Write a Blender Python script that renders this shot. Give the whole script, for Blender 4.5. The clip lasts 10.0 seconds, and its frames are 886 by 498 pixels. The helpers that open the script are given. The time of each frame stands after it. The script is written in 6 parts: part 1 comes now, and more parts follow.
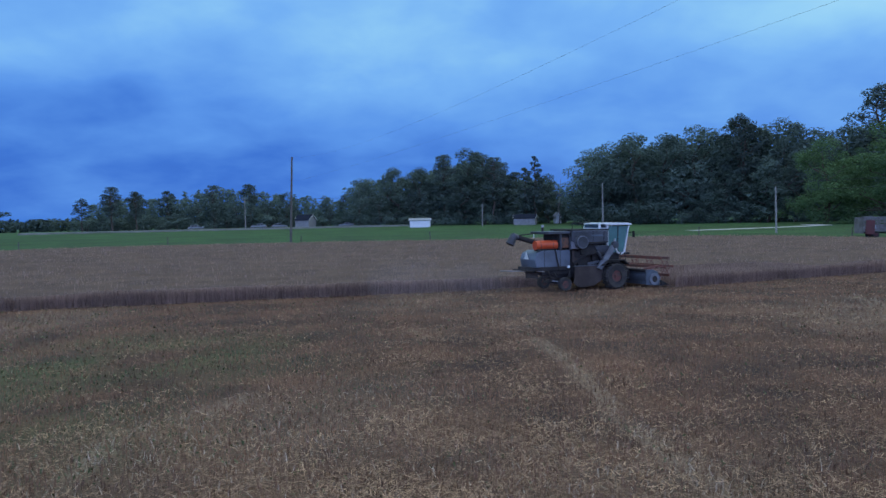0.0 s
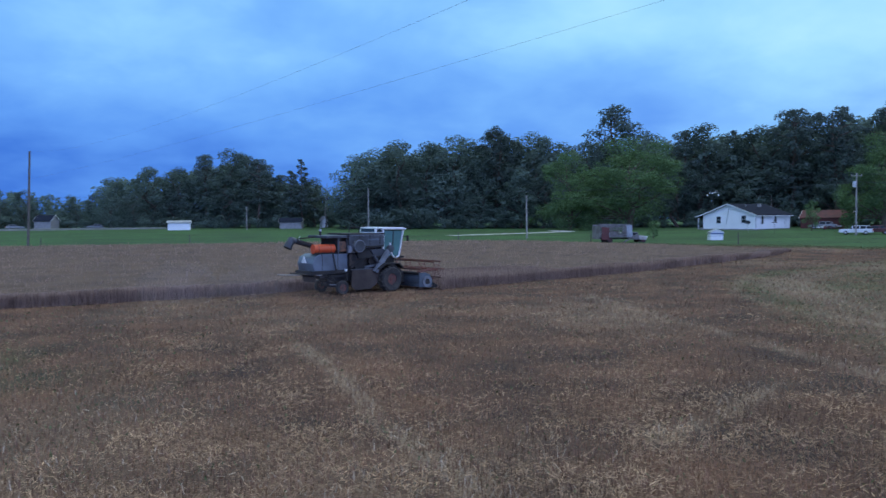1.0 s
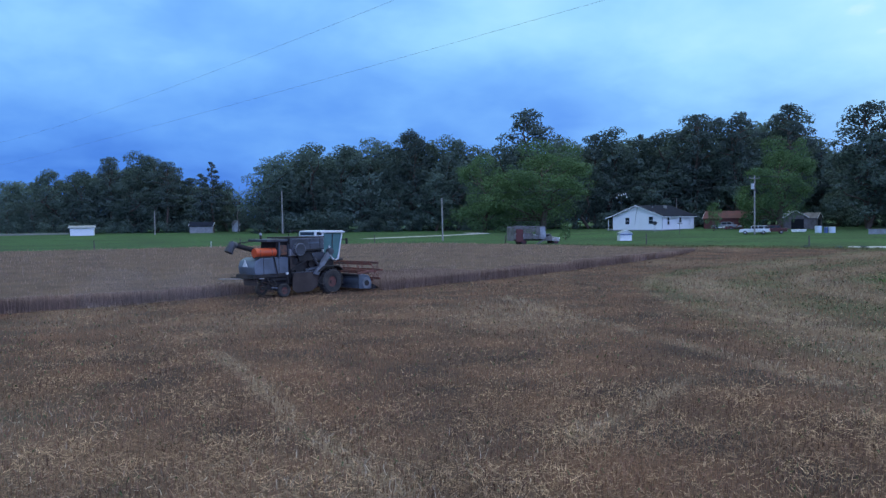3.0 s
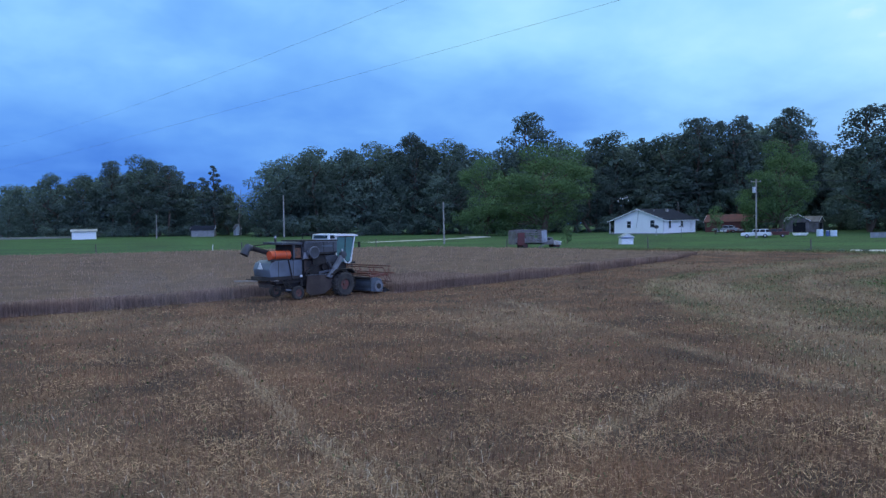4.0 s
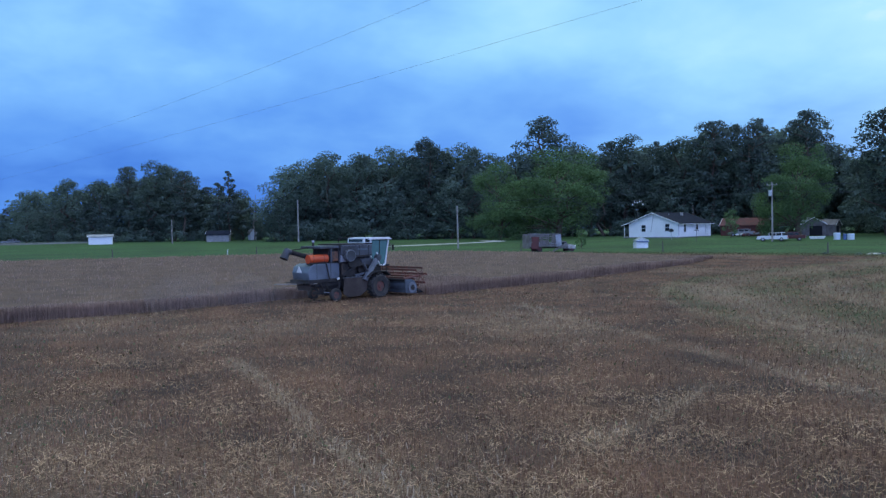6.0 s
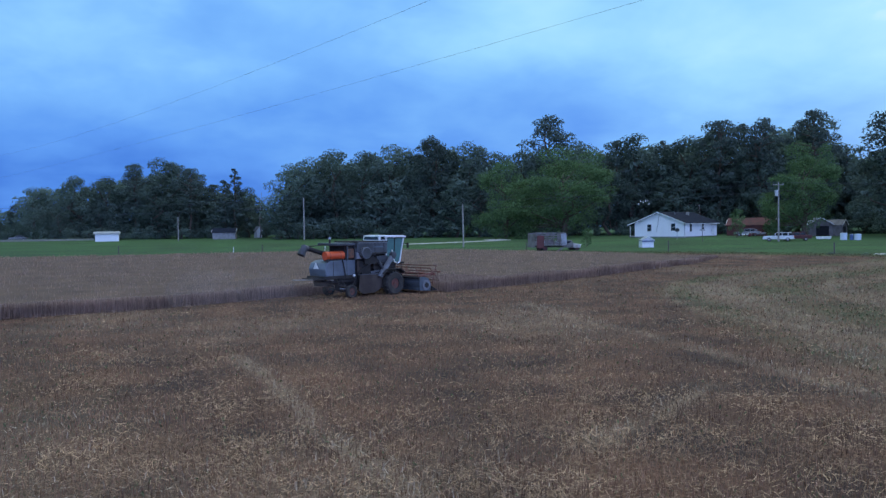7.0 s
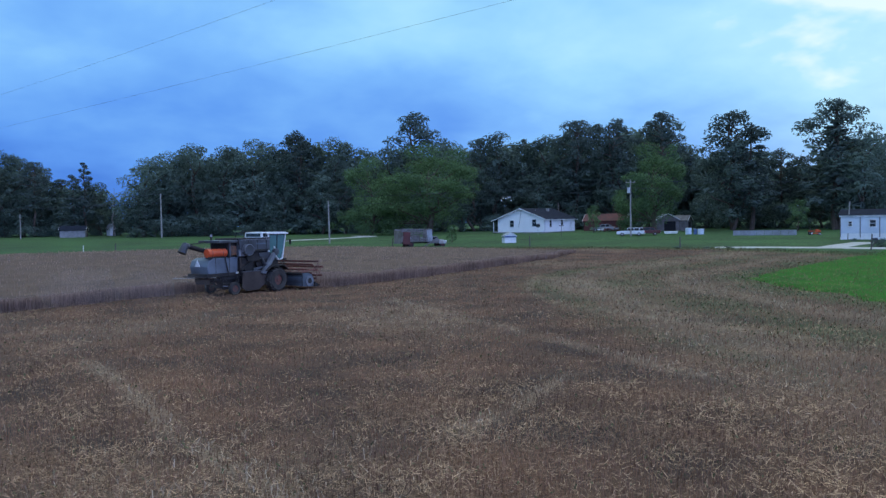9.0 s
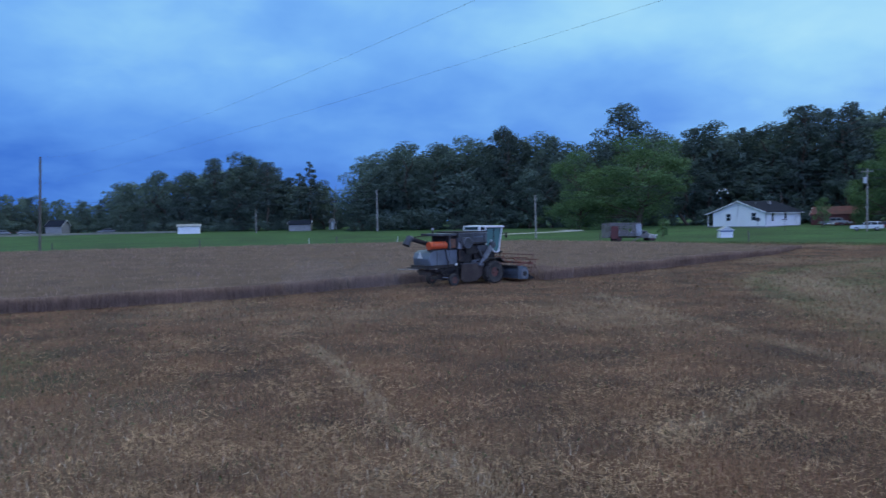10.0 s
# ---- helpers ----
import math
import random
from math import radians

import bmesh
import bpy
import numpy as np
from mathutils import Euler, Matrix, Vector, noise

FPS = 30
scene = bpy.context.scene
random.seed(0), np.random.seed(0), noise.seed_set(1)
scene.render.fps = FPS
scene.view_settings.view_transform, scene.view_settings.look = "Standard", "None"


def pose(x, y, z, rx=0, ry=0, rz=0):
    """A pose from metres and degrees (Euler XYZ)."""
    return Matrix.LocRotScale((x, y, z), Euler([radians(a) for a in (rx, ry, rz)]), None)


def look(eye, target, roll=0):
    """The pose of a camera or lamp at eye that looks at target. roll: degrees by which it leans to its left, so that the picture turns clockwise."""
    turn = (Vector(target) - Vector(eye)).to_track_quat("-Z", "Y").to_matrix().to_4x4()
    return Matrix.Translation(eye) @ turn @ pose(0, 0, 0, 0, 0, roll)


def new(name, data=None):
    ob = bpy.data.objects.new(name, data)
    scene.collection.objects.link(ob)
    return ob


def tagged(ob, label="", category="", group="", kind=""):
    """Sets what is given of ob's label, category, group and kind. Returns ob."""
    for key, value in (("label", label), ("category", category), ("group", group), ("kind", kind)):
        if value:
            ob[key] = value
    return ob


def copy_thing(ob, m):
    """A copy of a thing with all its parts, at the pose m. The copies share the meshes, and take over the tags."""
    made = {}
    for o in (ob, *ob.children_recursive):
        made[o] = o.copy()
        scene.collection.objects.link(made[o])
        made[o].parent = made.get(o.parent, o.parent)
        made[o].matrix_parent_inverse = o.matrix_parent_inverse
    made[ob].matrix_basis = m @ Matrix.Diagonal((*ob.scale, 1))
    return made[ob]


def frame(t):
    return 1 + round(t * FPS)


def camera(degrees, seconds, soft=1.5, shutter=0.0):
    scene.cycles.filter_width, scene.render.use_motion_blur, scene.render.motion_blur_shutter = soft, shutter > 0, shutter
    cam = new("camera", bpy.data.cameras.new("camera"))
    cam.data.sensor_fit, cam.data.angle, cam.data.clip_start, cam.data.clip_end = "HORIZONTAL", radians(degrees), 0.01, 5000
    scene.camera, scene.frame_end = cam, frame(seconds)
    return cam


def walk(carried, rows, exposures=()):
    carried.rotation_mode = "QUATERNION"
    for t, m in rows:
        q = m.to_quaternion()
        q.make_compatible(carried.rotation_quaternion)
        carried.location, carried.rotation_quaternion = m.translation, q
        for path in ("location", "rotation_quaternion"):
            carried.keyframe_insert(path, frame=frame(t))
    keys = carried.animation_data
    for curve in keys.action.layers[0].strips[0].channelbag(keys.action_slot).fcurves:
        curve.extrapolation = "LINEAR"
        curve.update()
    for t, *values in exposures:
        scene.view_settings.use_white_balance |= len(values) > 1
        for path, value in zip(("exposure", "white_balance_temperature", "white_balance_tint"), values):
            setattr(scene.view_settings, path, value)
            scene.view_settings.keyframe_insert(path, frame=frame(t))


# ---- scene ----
# Camera: seconds, x, y, z, yaw, pitch, roll
CAM_ROWS = [
    (0.0, -0.08, 0.02, 4.10, -0.00, -2.21, 1.19),
    (0.2, -0.05, -0.00, 4.11, 5.61, -2.31, 1.17),
    (0.3, -0.05, -0.01, 4.11, 7.91, -2.42, 1.17),
    (0.5, -0.06, 0.01, 4.10, 8.70, -2.45, 0.98),
    (0.7, -0.04, 0.03, 4.09, -0.38, -2.56, 0.77),
    (0.8, -0.01, 0.04, 4.08, -5.82, -2.43, 0.66),
    (0.9, 0.03, 0.03, 4.09, -11.58, -2.36, 0.45),
    (1.0, 0.09, 0.05, 4.10, -16.57, -2.16, 0.48),
    (1.2, 0.05, 0.02, 4.10, -21.43, -2.09, 0.45),
    (1.5, 0.04, -0.04, 4.13, -25.53, -1.97, 0.54),
    (2.0, 0.04, 0.09, 4.10, -24.43, -2.02, 0.73),
    (2.5, 0.00, 0.04, 4.12, -22.81, -2.18, 0.94),
    (4.0, -0.03, 0.03, 4.13, -22.53, -1.78, 0.90),
    (4.5, -0.03, 0.03, 4.14, -22.42, -1.73, 0.92),
    (5.0, -0.05, 0.05, 4.12, -22.30, -1.51, 0.85),
    (5.5, -0.06, 0.06, 4.10, -21.92, -1.43, 1.05),
    (7.0, -0.01, -0.02, 4.08, -21.13, -1.54, 0.79),
    (7.5, -0.01, -0.05, 4.06, -21.47, -1.78, 0.84),
    (8.0, 0.04, -0.02, 4.08, -24.06, -1.84, 0.87),
    (8.5, 0.04, -0.06, 4.09, -28.35, -1.83, 0.90),
    (9.0, 0.02, -0.10, 4.10, -30.66, -1.95, 1.00),
    (9.5, 0.04, -0.09, 4.11, -31.82, -1.95, 0.93),
    (9.7, 0.01, -0.03, 4.11, -31.87, -1.86, 0.64),
    (9.8, 0.02, -0.01, 4.10, -28.01, -2.04, 0.61),
    (9.9, 0.03, 0.00, 4.09, -22.23, -2.08, 0.86),
    (10.0, 0.05, 0.01, 4.07, -15.95, -2.09, 1.12),
]
cam = camera(58.0, 10.0, soft=1.4, shutter=0.06)
walk(cam, [(t, pose(x, y, z, 90 + p, r, w)) for t, x, y, z, w, p, r in CAM_ROWS],
     exposures=[(0.0, -0.05), (0.6, 0.0), (1.1, 0.14), (2.0, 0.14), (5.5, 0.12), (9.5, 0.08), (9.8, 0.04), (10.0, -0.03)])

# ---- world, sun, exposure ----
scene.view_settings.exposure = 0.0
world = bpy.data.worlds.new("dusk_sky")
scene.world = world
world.use_nodes = True


def sky_nodes():
    nt = world.node_tree
    N, L = nt.nodes, nt.links
    N.clear()
    out, bg = N.new("ShaderNodeOutputWorld"), N.new("ShaderNodeBackground")
    tc = N.new("ShaderNodeTexCoord")
    sep = N.new("ShaderNodeSeparateXYZ")
    L.new(tc.outputs["Generated"], sep.inputs[0])

    def math(op, a, b=None, clamp=False):
        n = N.new("ShaderNodeMath")
        n.operation, n.use_clamp = op, clamp
        for i, v in enumerate((a, b)):
            if v is None:
                continue
            if isinstance(v, (int, float)):
                n.inputs[i].default_value = v
            else:
                L.new(v, n.inputs[i])
        return n.outputs[0]

    def ramp(v, stops):
        n = N.new("ShaderNodeValToRGB")
        while len(n.color_ramp.elements) < len(stops):
            n.color_ramp.elements.new(0.5)
        for e, (p, c) in zip(n.color_ramp.elements, stops):
            e.position, e.color = p, (*c, 1)
        L.new(v, n.inputs[0])
        return n.outputs[0]

    def mix(f, a, b, blend="MIX"):
        n = N.new("ShaderNodeMix")
        n.data_type, n.blend_type = "RGBA", blend
        for i, v in ((0, f), (6, a), (7, b)):
            if isinstance(v, (int, float)):
                n.inputs[i].default_value = v
            elif isinstance(v, tuple):
                n.inputs[i].default_value = (*v, 1)
            else:
                L.new(v, n.inputs[i])
        return n.outputs[2]

    # cloud deck seen in perspective: direction divided by height
    up = math("MAXIMUM", sep.outputs[2], 0.0)
    den = math("ADD", up, 0.34)
    comb = N.new("ShaderNodeCombineXYZ")
    L.new(math("DIVIDE", sep.outputs[0], den), comb.inputs[0])
    L.new(math("DIVIDE", sep.outputs[1], den), comb.inputs[1])
    comb.inputs[2].default_value = 3.1
    broad, fine = N.new("ShaderNodeTexNoise"), N.new("ShaderNodeTexNoise")
    for n, scale, detail, rough in ((broad, 1.9, 2.0, 0.42), (fine, 4.6, 4.0, 0.5)):
        L.new(comb.outputs[0], n.inputs["Vector"])
        n.inputs["Scale"].default_value, n.inputs["Detail"].default_value, n.inputs["Roughness"].default_value = scale, detail, rough
        n.inputs["Distortion"].default_value = 0.15
    cloud = math("ADD", math("MULTIPLY", broad.outputs["Fac"], 0.6), math("MULTIPLY", fine.outputs["Fac"], 0.5))
    # azimuth: brighter towards the hidden sunset (to the east of north here) and higher up
    az = math("MAXIMUM", math("MULTIPLY", sep.outputs[0], 0.62), -0.02)
    step = N.new("ShaderNodeMapRange")
    step.interpolation_type = "SMOOTHSTEP"
    step.inputs[1].default_value, step.inputs[2].default_value = 0.05, 0.22
    L.new(up, step.inputs[0])
    high = math("MULTIPLY", math("MAXIMUM", math("SUBTRACT", up, 0.30), 0.0), 1.15)
    lift = math("ADD", math("ADD", math("MULTIPLY", step.outputs[0], 0.26), math("MULTIPLY", up, 0.42)), high)
    tone = math("ADD", math("ADD", math("MULTIPLY", math("SUBTRACT", cloud, 0.54), 0.78), math("MULTIPLY", az, 0.54)), math("ADD", lift, 0.25))
    dot = N.new("ShaderNodeVectorMath")
    dot.operation = "DOT_PRODUCT"
    L.new(tc.outputs["Generated"], dot.inputs[0])
    dot.inputs[1].default_value = (0.861, 0.477, 0.176)
    glow = math("MULTIPLY", math("POWER", math("MAXIMUM", dot.outputs["Value"], 0.0), 110.0), math("MULTIPLY", cloud, 0.34))
    tone = math("ADD", tone, glow)
    colour = ramp(tone, [(0.0, (0.022, 0.115, 0.55)), (0.22, (0.042, 0.185, 0.72)), (0.42, (0.105, 0.325, 0.90)),
                         (0.62, (0.19, 0.48, 1.0)), (0.80, (0.32, 0.68, 1.02)), (0.93, (0.42, 0.79, 1.03)), (1.0, (0.74, 0.95, 1.0))])
    sky = N.new("ShaderNodeTexSky")
    sky.sky_type, sky.sun_disc = "NISHITA", False
    sky.sun_elevation, sky.sun_rotation = radians(9), radians(72)
    clear = mix(1.0, sky.outputs[0], (0.06, 0.06, 0.06), "MULTIPLY")
    seen = mix(0.92, clear, colour)
    # the pale open cloud behind the camera
    back = math("MULTIPLY", math("SUBTRACT", math("MULTIPLY", sep.outputs[1], -1.0), 0.15), 1.6, True)
    seen = mix(back, seen, (0.68, 1.02, 2.30))
    L.new(seen, bg.inputs["Color"])
    bg.inputs["Strength"].default_value = 1.0
    L.new(bg.outputs[0], out.inputs[0])


sky_nodes()
sun_data = bpy.data.lights.new("sun", "SUN")
sun_data.energy, sun_data.angle, sun_data.color = 0.5, radians(50), (0.80, 0.90, 1.0)
sun = new("sun", sun_data)
sun.matrix_world = look((0, 0, 0), (-0.50, -0.16, -0.55))

# ---- materials ----
MATS = {}


def material(name, colour, rough=0.7, metal=0.0, second=None, scale=3.0, bump=0.0, fine=40.0, island=0.0, objrand=0.0,
             trans=0.0, coat=0.0, spec=0.3, low=0.35, high=0.65, grain=0.22, covers=()):
    """Two-scale noise between colour and second, fine grain, bump, and per-piece variation."""
    if name in MATS:
        return MATS[name]
    m = bpy.data.materials.new(name)
    m.use_nodes = True
    nt = m.node_tree
    N, L = nt.nodes, nt.links
    b = N["Principled BSDF"]
    tc = N.new("ShaderNodeTexCoord")
    n1, n2 = N.new("ShaderNodeTexNoise"), N.new("ShaderNodeTexNoise")
    for n, s, d in ((n1, scale, 4.0), (n2, fine, 3.0)):
        L.new(tc.outputs["Object"], n.inputs["Vector"])
        n.inputs["Scale"].default_value, n.inputs["Detail"].default_value = s, d
    r = N.new("ShaderNodeMapRange")
    r.inputs[1].default_value, r.inputs[2].default_value = low, high
    L.new(n1.outputs["Fac"], r.inputs[0])
    mx = N.new("ShaderNodeMix")
    mx.data_type = "RGBA"
    mx.inputs[6].default_value = (*colour, 1)
    mx.inputs[7].default_value = (*(second or tuple(c * 0.7 for c in colour)), 1)
    L.new(r.outputs[0], mx.inputs[0])
    g = N.new("ShaderNodeMapRange")
    g.inputs[1].default_value, g.inputs[2].default_value = (0.0, 1.0) if grain < 0.3 else (0.3, 0.7)
    g.inputs[3].default_value, g.inputs[4].default_value = 1 - grain, 1 + grain
    L.new(n2.outputs["Fac"], g.inputs[0])
    val = g.outputs[0]
    for amount, node, sock in ((island, "ShaderNodeNewGeometry", "Random Per Island"), (objrand, "ShaderNodeObjectInfo", "Random")):
        if amount:
            o = N.new(node)
            q = N.new("ShaderNodeMapRange")
            q.inputs[3].default_value, q.inputs[4].default_value = 1 - amount, 1 + amount
            L.new(o.outputs[sock], q.inputs[0])
            t = N.new("ShaderNodeMath")
            t.operation = "MULTIPLY"
            L.new(val, t.inputs[0])
            L.new(q.outputs[0], t.inputs[1])
            val = t.outputs[0]
    base = mx.outputs[2]
    for attr, tint in covers:
        at, mc = N.new("ShaderNodeAttribute"), N.new("ShaderNodeMix")
        at.attribute_name, mc.data_type = attr, "RGBA"
        mc.inputs[7].default_value = (*tint, 1)
        L.new(at.outputs["Fac"], mc.inputs[0])
        L.new(base, mc.inputs[6])
        base = mc.outputs[2]
    hv = N.new("ShaderNodeHueSaturation")
    L.new(base, hv.inputs["Color"])
    L.new(val, hv.inputs["Value"])
    L.new(hv.outputs[0], b.inputs["Base Color"])
    b.inputs["Roughness"].default_value, b.inputs["Metallic"].default_value = rough, metal
    b.inputs["Specular IOR Level"].default_value = spec
    b.inputs["Coat Weight"].default_value = coat
    if bump:
        bp = N.new("ShaderNodeBump")
        bp.inputs["Strength"].default_value, bp.inputs["Distance"].default_value = bump, 0.02
        L.new(n2.outputs["Fac"], bp.inputs["Height"])
        L.new(bp.outputs[0], b.inputs["Normal"])
    if trans:
        t, ad = N.new("ShaderNodeBsdfTranslucent"), N.new("ShaderNodeMixShader")
        L.new(hv.outputs[0], t.inputs["Color"])
        ad.inputs[0].default_value = trans
        L.new(b.outputs[0], ad.inputs[1])
        L.new(t.outputs[0], ad.inputs[2])
        L.new(ad.outputs[0], N["Material Output"].inputs[0])
    MATS[name] = m
    return m


# ---- small mesh kit ----
def bm_new():
    return bmesh.new()


def box(bm, c, s, rot=None, bevel=0.0):
    """A box at centre c with full size s."""
    m = Matrix.Translation(c) @ (rot.to_4x4() if rot else Matrix.Identity(4)) @ Matrix.Diagonal((*s, 1))
    made = bmesh.ops.create_cube(bm, size=1.0, matrix=m)
    if bevel:
        edges = list({e for v in made["verts"] for e in v.link_edges})
        bmesh.ops.bevel(bm, geom=edges, offset=bevel, segments=2, affect="EDGES", profile=0.6)
    return bm


def tube(bm, a, b, r, r2=None, seg=12, caps=True):
    a, b = Vector(a), Vector(b)
    d = b - a
    m = Matrix.Translation((a + b) / 2) @ d.to_track_quat("Z", "Y").to_matrix().to_4x4()
    bmesh.ops.create_cone(bm, cap_ends=caps, segments=seg, radius1=r, radius2=r if r2 is None else r2, depth=d.length, matrix=m)
    return bm


def prism(bm, outline, axis, lo, hi, bevel=0.0):
    """A 2D outline (pairs) pushed along an axis from lo to hi. axis y: pairs are x, z; axis x: pairs are y, z; axis z: x, y."""
    def at(p, h):
        return {"x": (h, p[0], p[1]), "y": (p[0], h, p[1]), "z": (p[0], p[1], h)}[axis]
    a = [bm.verts.new(at(p, lo)) for p in outline]
    b = [bm.verts.new(at(p, hi)) for p in outline]
    n = len(outline)
    fs = [bm.faces.new(a), bm.faces.new(b[::-1])]
    fs += [bm.faces.new((a[i], b[i], b[(i + 1) % n], a[(i + 1) % n])) for i in range(n)]
    bmesh.ops.recalc_face_normals(bm, faces=fs)
    if bevel:
        bmesh.ops.bevel(bm, geom=list({e for f in fs for e in f.edges}), offset=bevel, segments=2, affect="EDGES", profile=0.6)
    return bm


def part(name, bm, mat, parent, label="", smooth=False):
    me = bpy.data.meshes.new(name)
    bm.to_mesh(me)
    bm.free()
    me.materials.append(mat)
    if smooth:
        me.polygons.foreach_set("use_smooth", [True] * len(me.polygons))
    ob = new(name, me)
    if parent:
        ob.parent = parent
    if label:
        ob["label"] = label
    return ob


def soup(name, quads, mat):
    """One mesh from an array of quads, n x 4 x 3."""
    q = np.asarray(quads, dtype=np.float32)
    n = len(q)
    me = bpy.data.meshes.new(name)
    me.vertices.add(n * 4)
    me.vertices.foreach_set("co", q.reshape(-1))
    me.loops.add(n * 4)
    me.loops.foreach_set("vertex_index", np.arange(n * 4, dtype=np.int32))
    me.polygons.add(n)
    me.polygons.foreach_set("loop_start", np.arange(0, n * 4, 4, dtype=np.int32))
    me.update(calc_edges=True)
    me.materials.append(mat)
    return me


def thing(name, m, label, category, group="", kind=""):
    ob = new(name)
    ob.matrix_basis = m
    return tagged(ob, label, category, group, kind)


def polar(bearing, r):
    a = radians(bearing)
    return r * math.sin(a), r * math.cos(a)


HOUSE_XY = polar(37.2, 163)


def ground_z(x, y):
    """Height of the land: a flat field, then a gentle rise to the lawns, with a low knoll under the white house."""
    r = np.hypot(x, y)
    s = np.clip(r - 70, 0, 190)
    z = 0.011 * s * np.clip(s / 25, 0.4, 1) - 0.006 * np.clip(r - 300, 0, 600)
    return z + 0.70 * np.exp(-((x - HOUSE_XY[0]) ** 2 + (y - HOUSE_XY[1]) ** 2) / (2 * 17.0 ** 2))


def gz(x, y):
    return float(ground_z(np.float64(x), np.float64(y)))


def lawn_edge(b):
    """Distance at which the field ends and the grass begins, by bearing."""
    return np.interp(b, [-180, -60, -40, -24, 0, 20, 31, 40, 49, 61, 70, 90, 180], [70, 100, 118, 124, 117, 117, 108, 104, 98, 85, 78, 70, 70])


# ---- ground ----
def value(x, y, scale, seed):
    """Smooth pseudo-random field, about 0 to 1."""
    a = np.sin(x / scale * 1.7 + seed) + np.sin(y / scale * 1.3 + 2.1 * seed) + np.sin((x + y) / scale * 0.9 + 0.7 * seed) \
        + np.sin((x - 0.6 * y) / scale * 2.3 + 1.9 * seed)
    return np.clip(0.5 + a * 0.19, 0, 1)


def near_line(x, y, pts):
    """Distance to a polyline."""
    best = np.full(x.shape, 1e9)
    for (ax, ay), (bx, by) in zip(pts, pts[1:]):
        dx, dy = bx - ax, by - ay
        t = np.clip(((x - ax) * dx + (y - ay) * dy) / (dx * dx + dy * dy), 0, 1)
        best = np.minimum(best, np.hypot(x - ax - t * dx, y - ay - t * dy))
    return best


TRACKS = [[(4.3, 8), (3.9, 12), (3.4, 16), (3.4, 21.6), (2.9, 27)], [(19.5, 39), (18.0, 30), (17.6, 25.5), (16.8, 18.8), (16.2, 14)],
          [(-6.3, 9), (-6.1, 12), (-6.5, 15.3), (-4.6, 18.6)], [(24.3, 14.5), (23.9, 20.5), (24.6, 30), (27.5, 37), (35.4, 46.4)],
          [(32, 22.2), (33.7, 29), (38, 36), (52.3, 48.2)], [(13.6, 16.3), (10.6, 14.4), (8.0, 13.0)]]


# edge of the grass corner; the last rounds of the harvest run parallel to it
CORNER = [(30, 4), (33, 15), (39, 27.5), (44.2, 35.6), (55, 40.2), (64, 43.6), (95, 52)]


def weed_cover(x, y):
    """Where weeds show through the stubble: bands parallel to the grass corner and a patch in the open field."""
    d = near_line(x, y, CORNER) + 0.7 * np.sin(x * 0.31) * np.sin(y * 0.23)
    bands = np.interp(d, [0, 1.5, 3, 5, 6.5, 8.5, 10, 12.4, 13.6, 14.6, 15.6], [0.9, 0.75, 0.2, 0.15, 0.6, 0.55, 0.15, 0.15, 0.75, 0.3, 0.0])
    bands = bands * np.clip((x - 16) / 10, 0, 1) * (0.45 + 0.8 * value(x, y, 2.2, 5))
    left = 0.75 * np.exp(-((x + 9.5) / 5.0) ** 2 - ((y - 25) / 4.0) ** 2) + 0.7 * np.exp(-((x + 12) / 6) ** 2 - ((y - 16) / 8) ** 2)
    return np.clip(bands + left * value(x, y, 1.4, 3) * 1.3, 0, 0.85)


def straw_cover(x, y):
    """Where pale flattened straw covers the soil: wheel tracks and the light rounds by the grass corner."""
    dist = np.min([near_line(x, y, p) for p in TRACKS], axis=0)
    d = near_line(x, y, CORNER)
    light = np.interp(d, [2, 4, 6, 8.5, 10.5, 13, 14], [0, 0.42, 0.03, 0.03, 0.42, 0.24, 0]) * np.clip((x - 16) / 10, 0, 1)
    return np.clip(0.58 * np.exp(-(dist / 0.28) ** 2) * (0.4 + 0.9 * value(x, y, 0.7, 6)) + light + 0.35 * np.clip(value(x, y, 4.5, 8) - 0.55, 0, 1) * 2, 0, 0.9)


M_SOIL = material("stubble_soil", (0.146, 0.079, 0.049), 0.95, second=(0.062, 0.041, 0.031), scale=0.35, fine=16.0, bump=1.0, spec=0.1, grain=0.55,
                  covers=(("straw", (0.255, 0.180, 0.120)), ("weed", (0.090, 0.098, 0.046))))
# lawn green is shifted towards blue to take in the haze
M_LAWN = material("lawn_grass", (0.054, 0.112, 0.038), 0.95, second=(0.042, 0.074, 0.031), scale=0.09, fine=3.5, bump=0.6, spec=0.1, grain=0.4)
M_VERGE = material("rough_verge", (0.085, 0.105, 0.032), 0.95, second=(0.105, 0.085, 0.045), scale=0.12, fine=3.0, bump=0.6, spec=0.1)


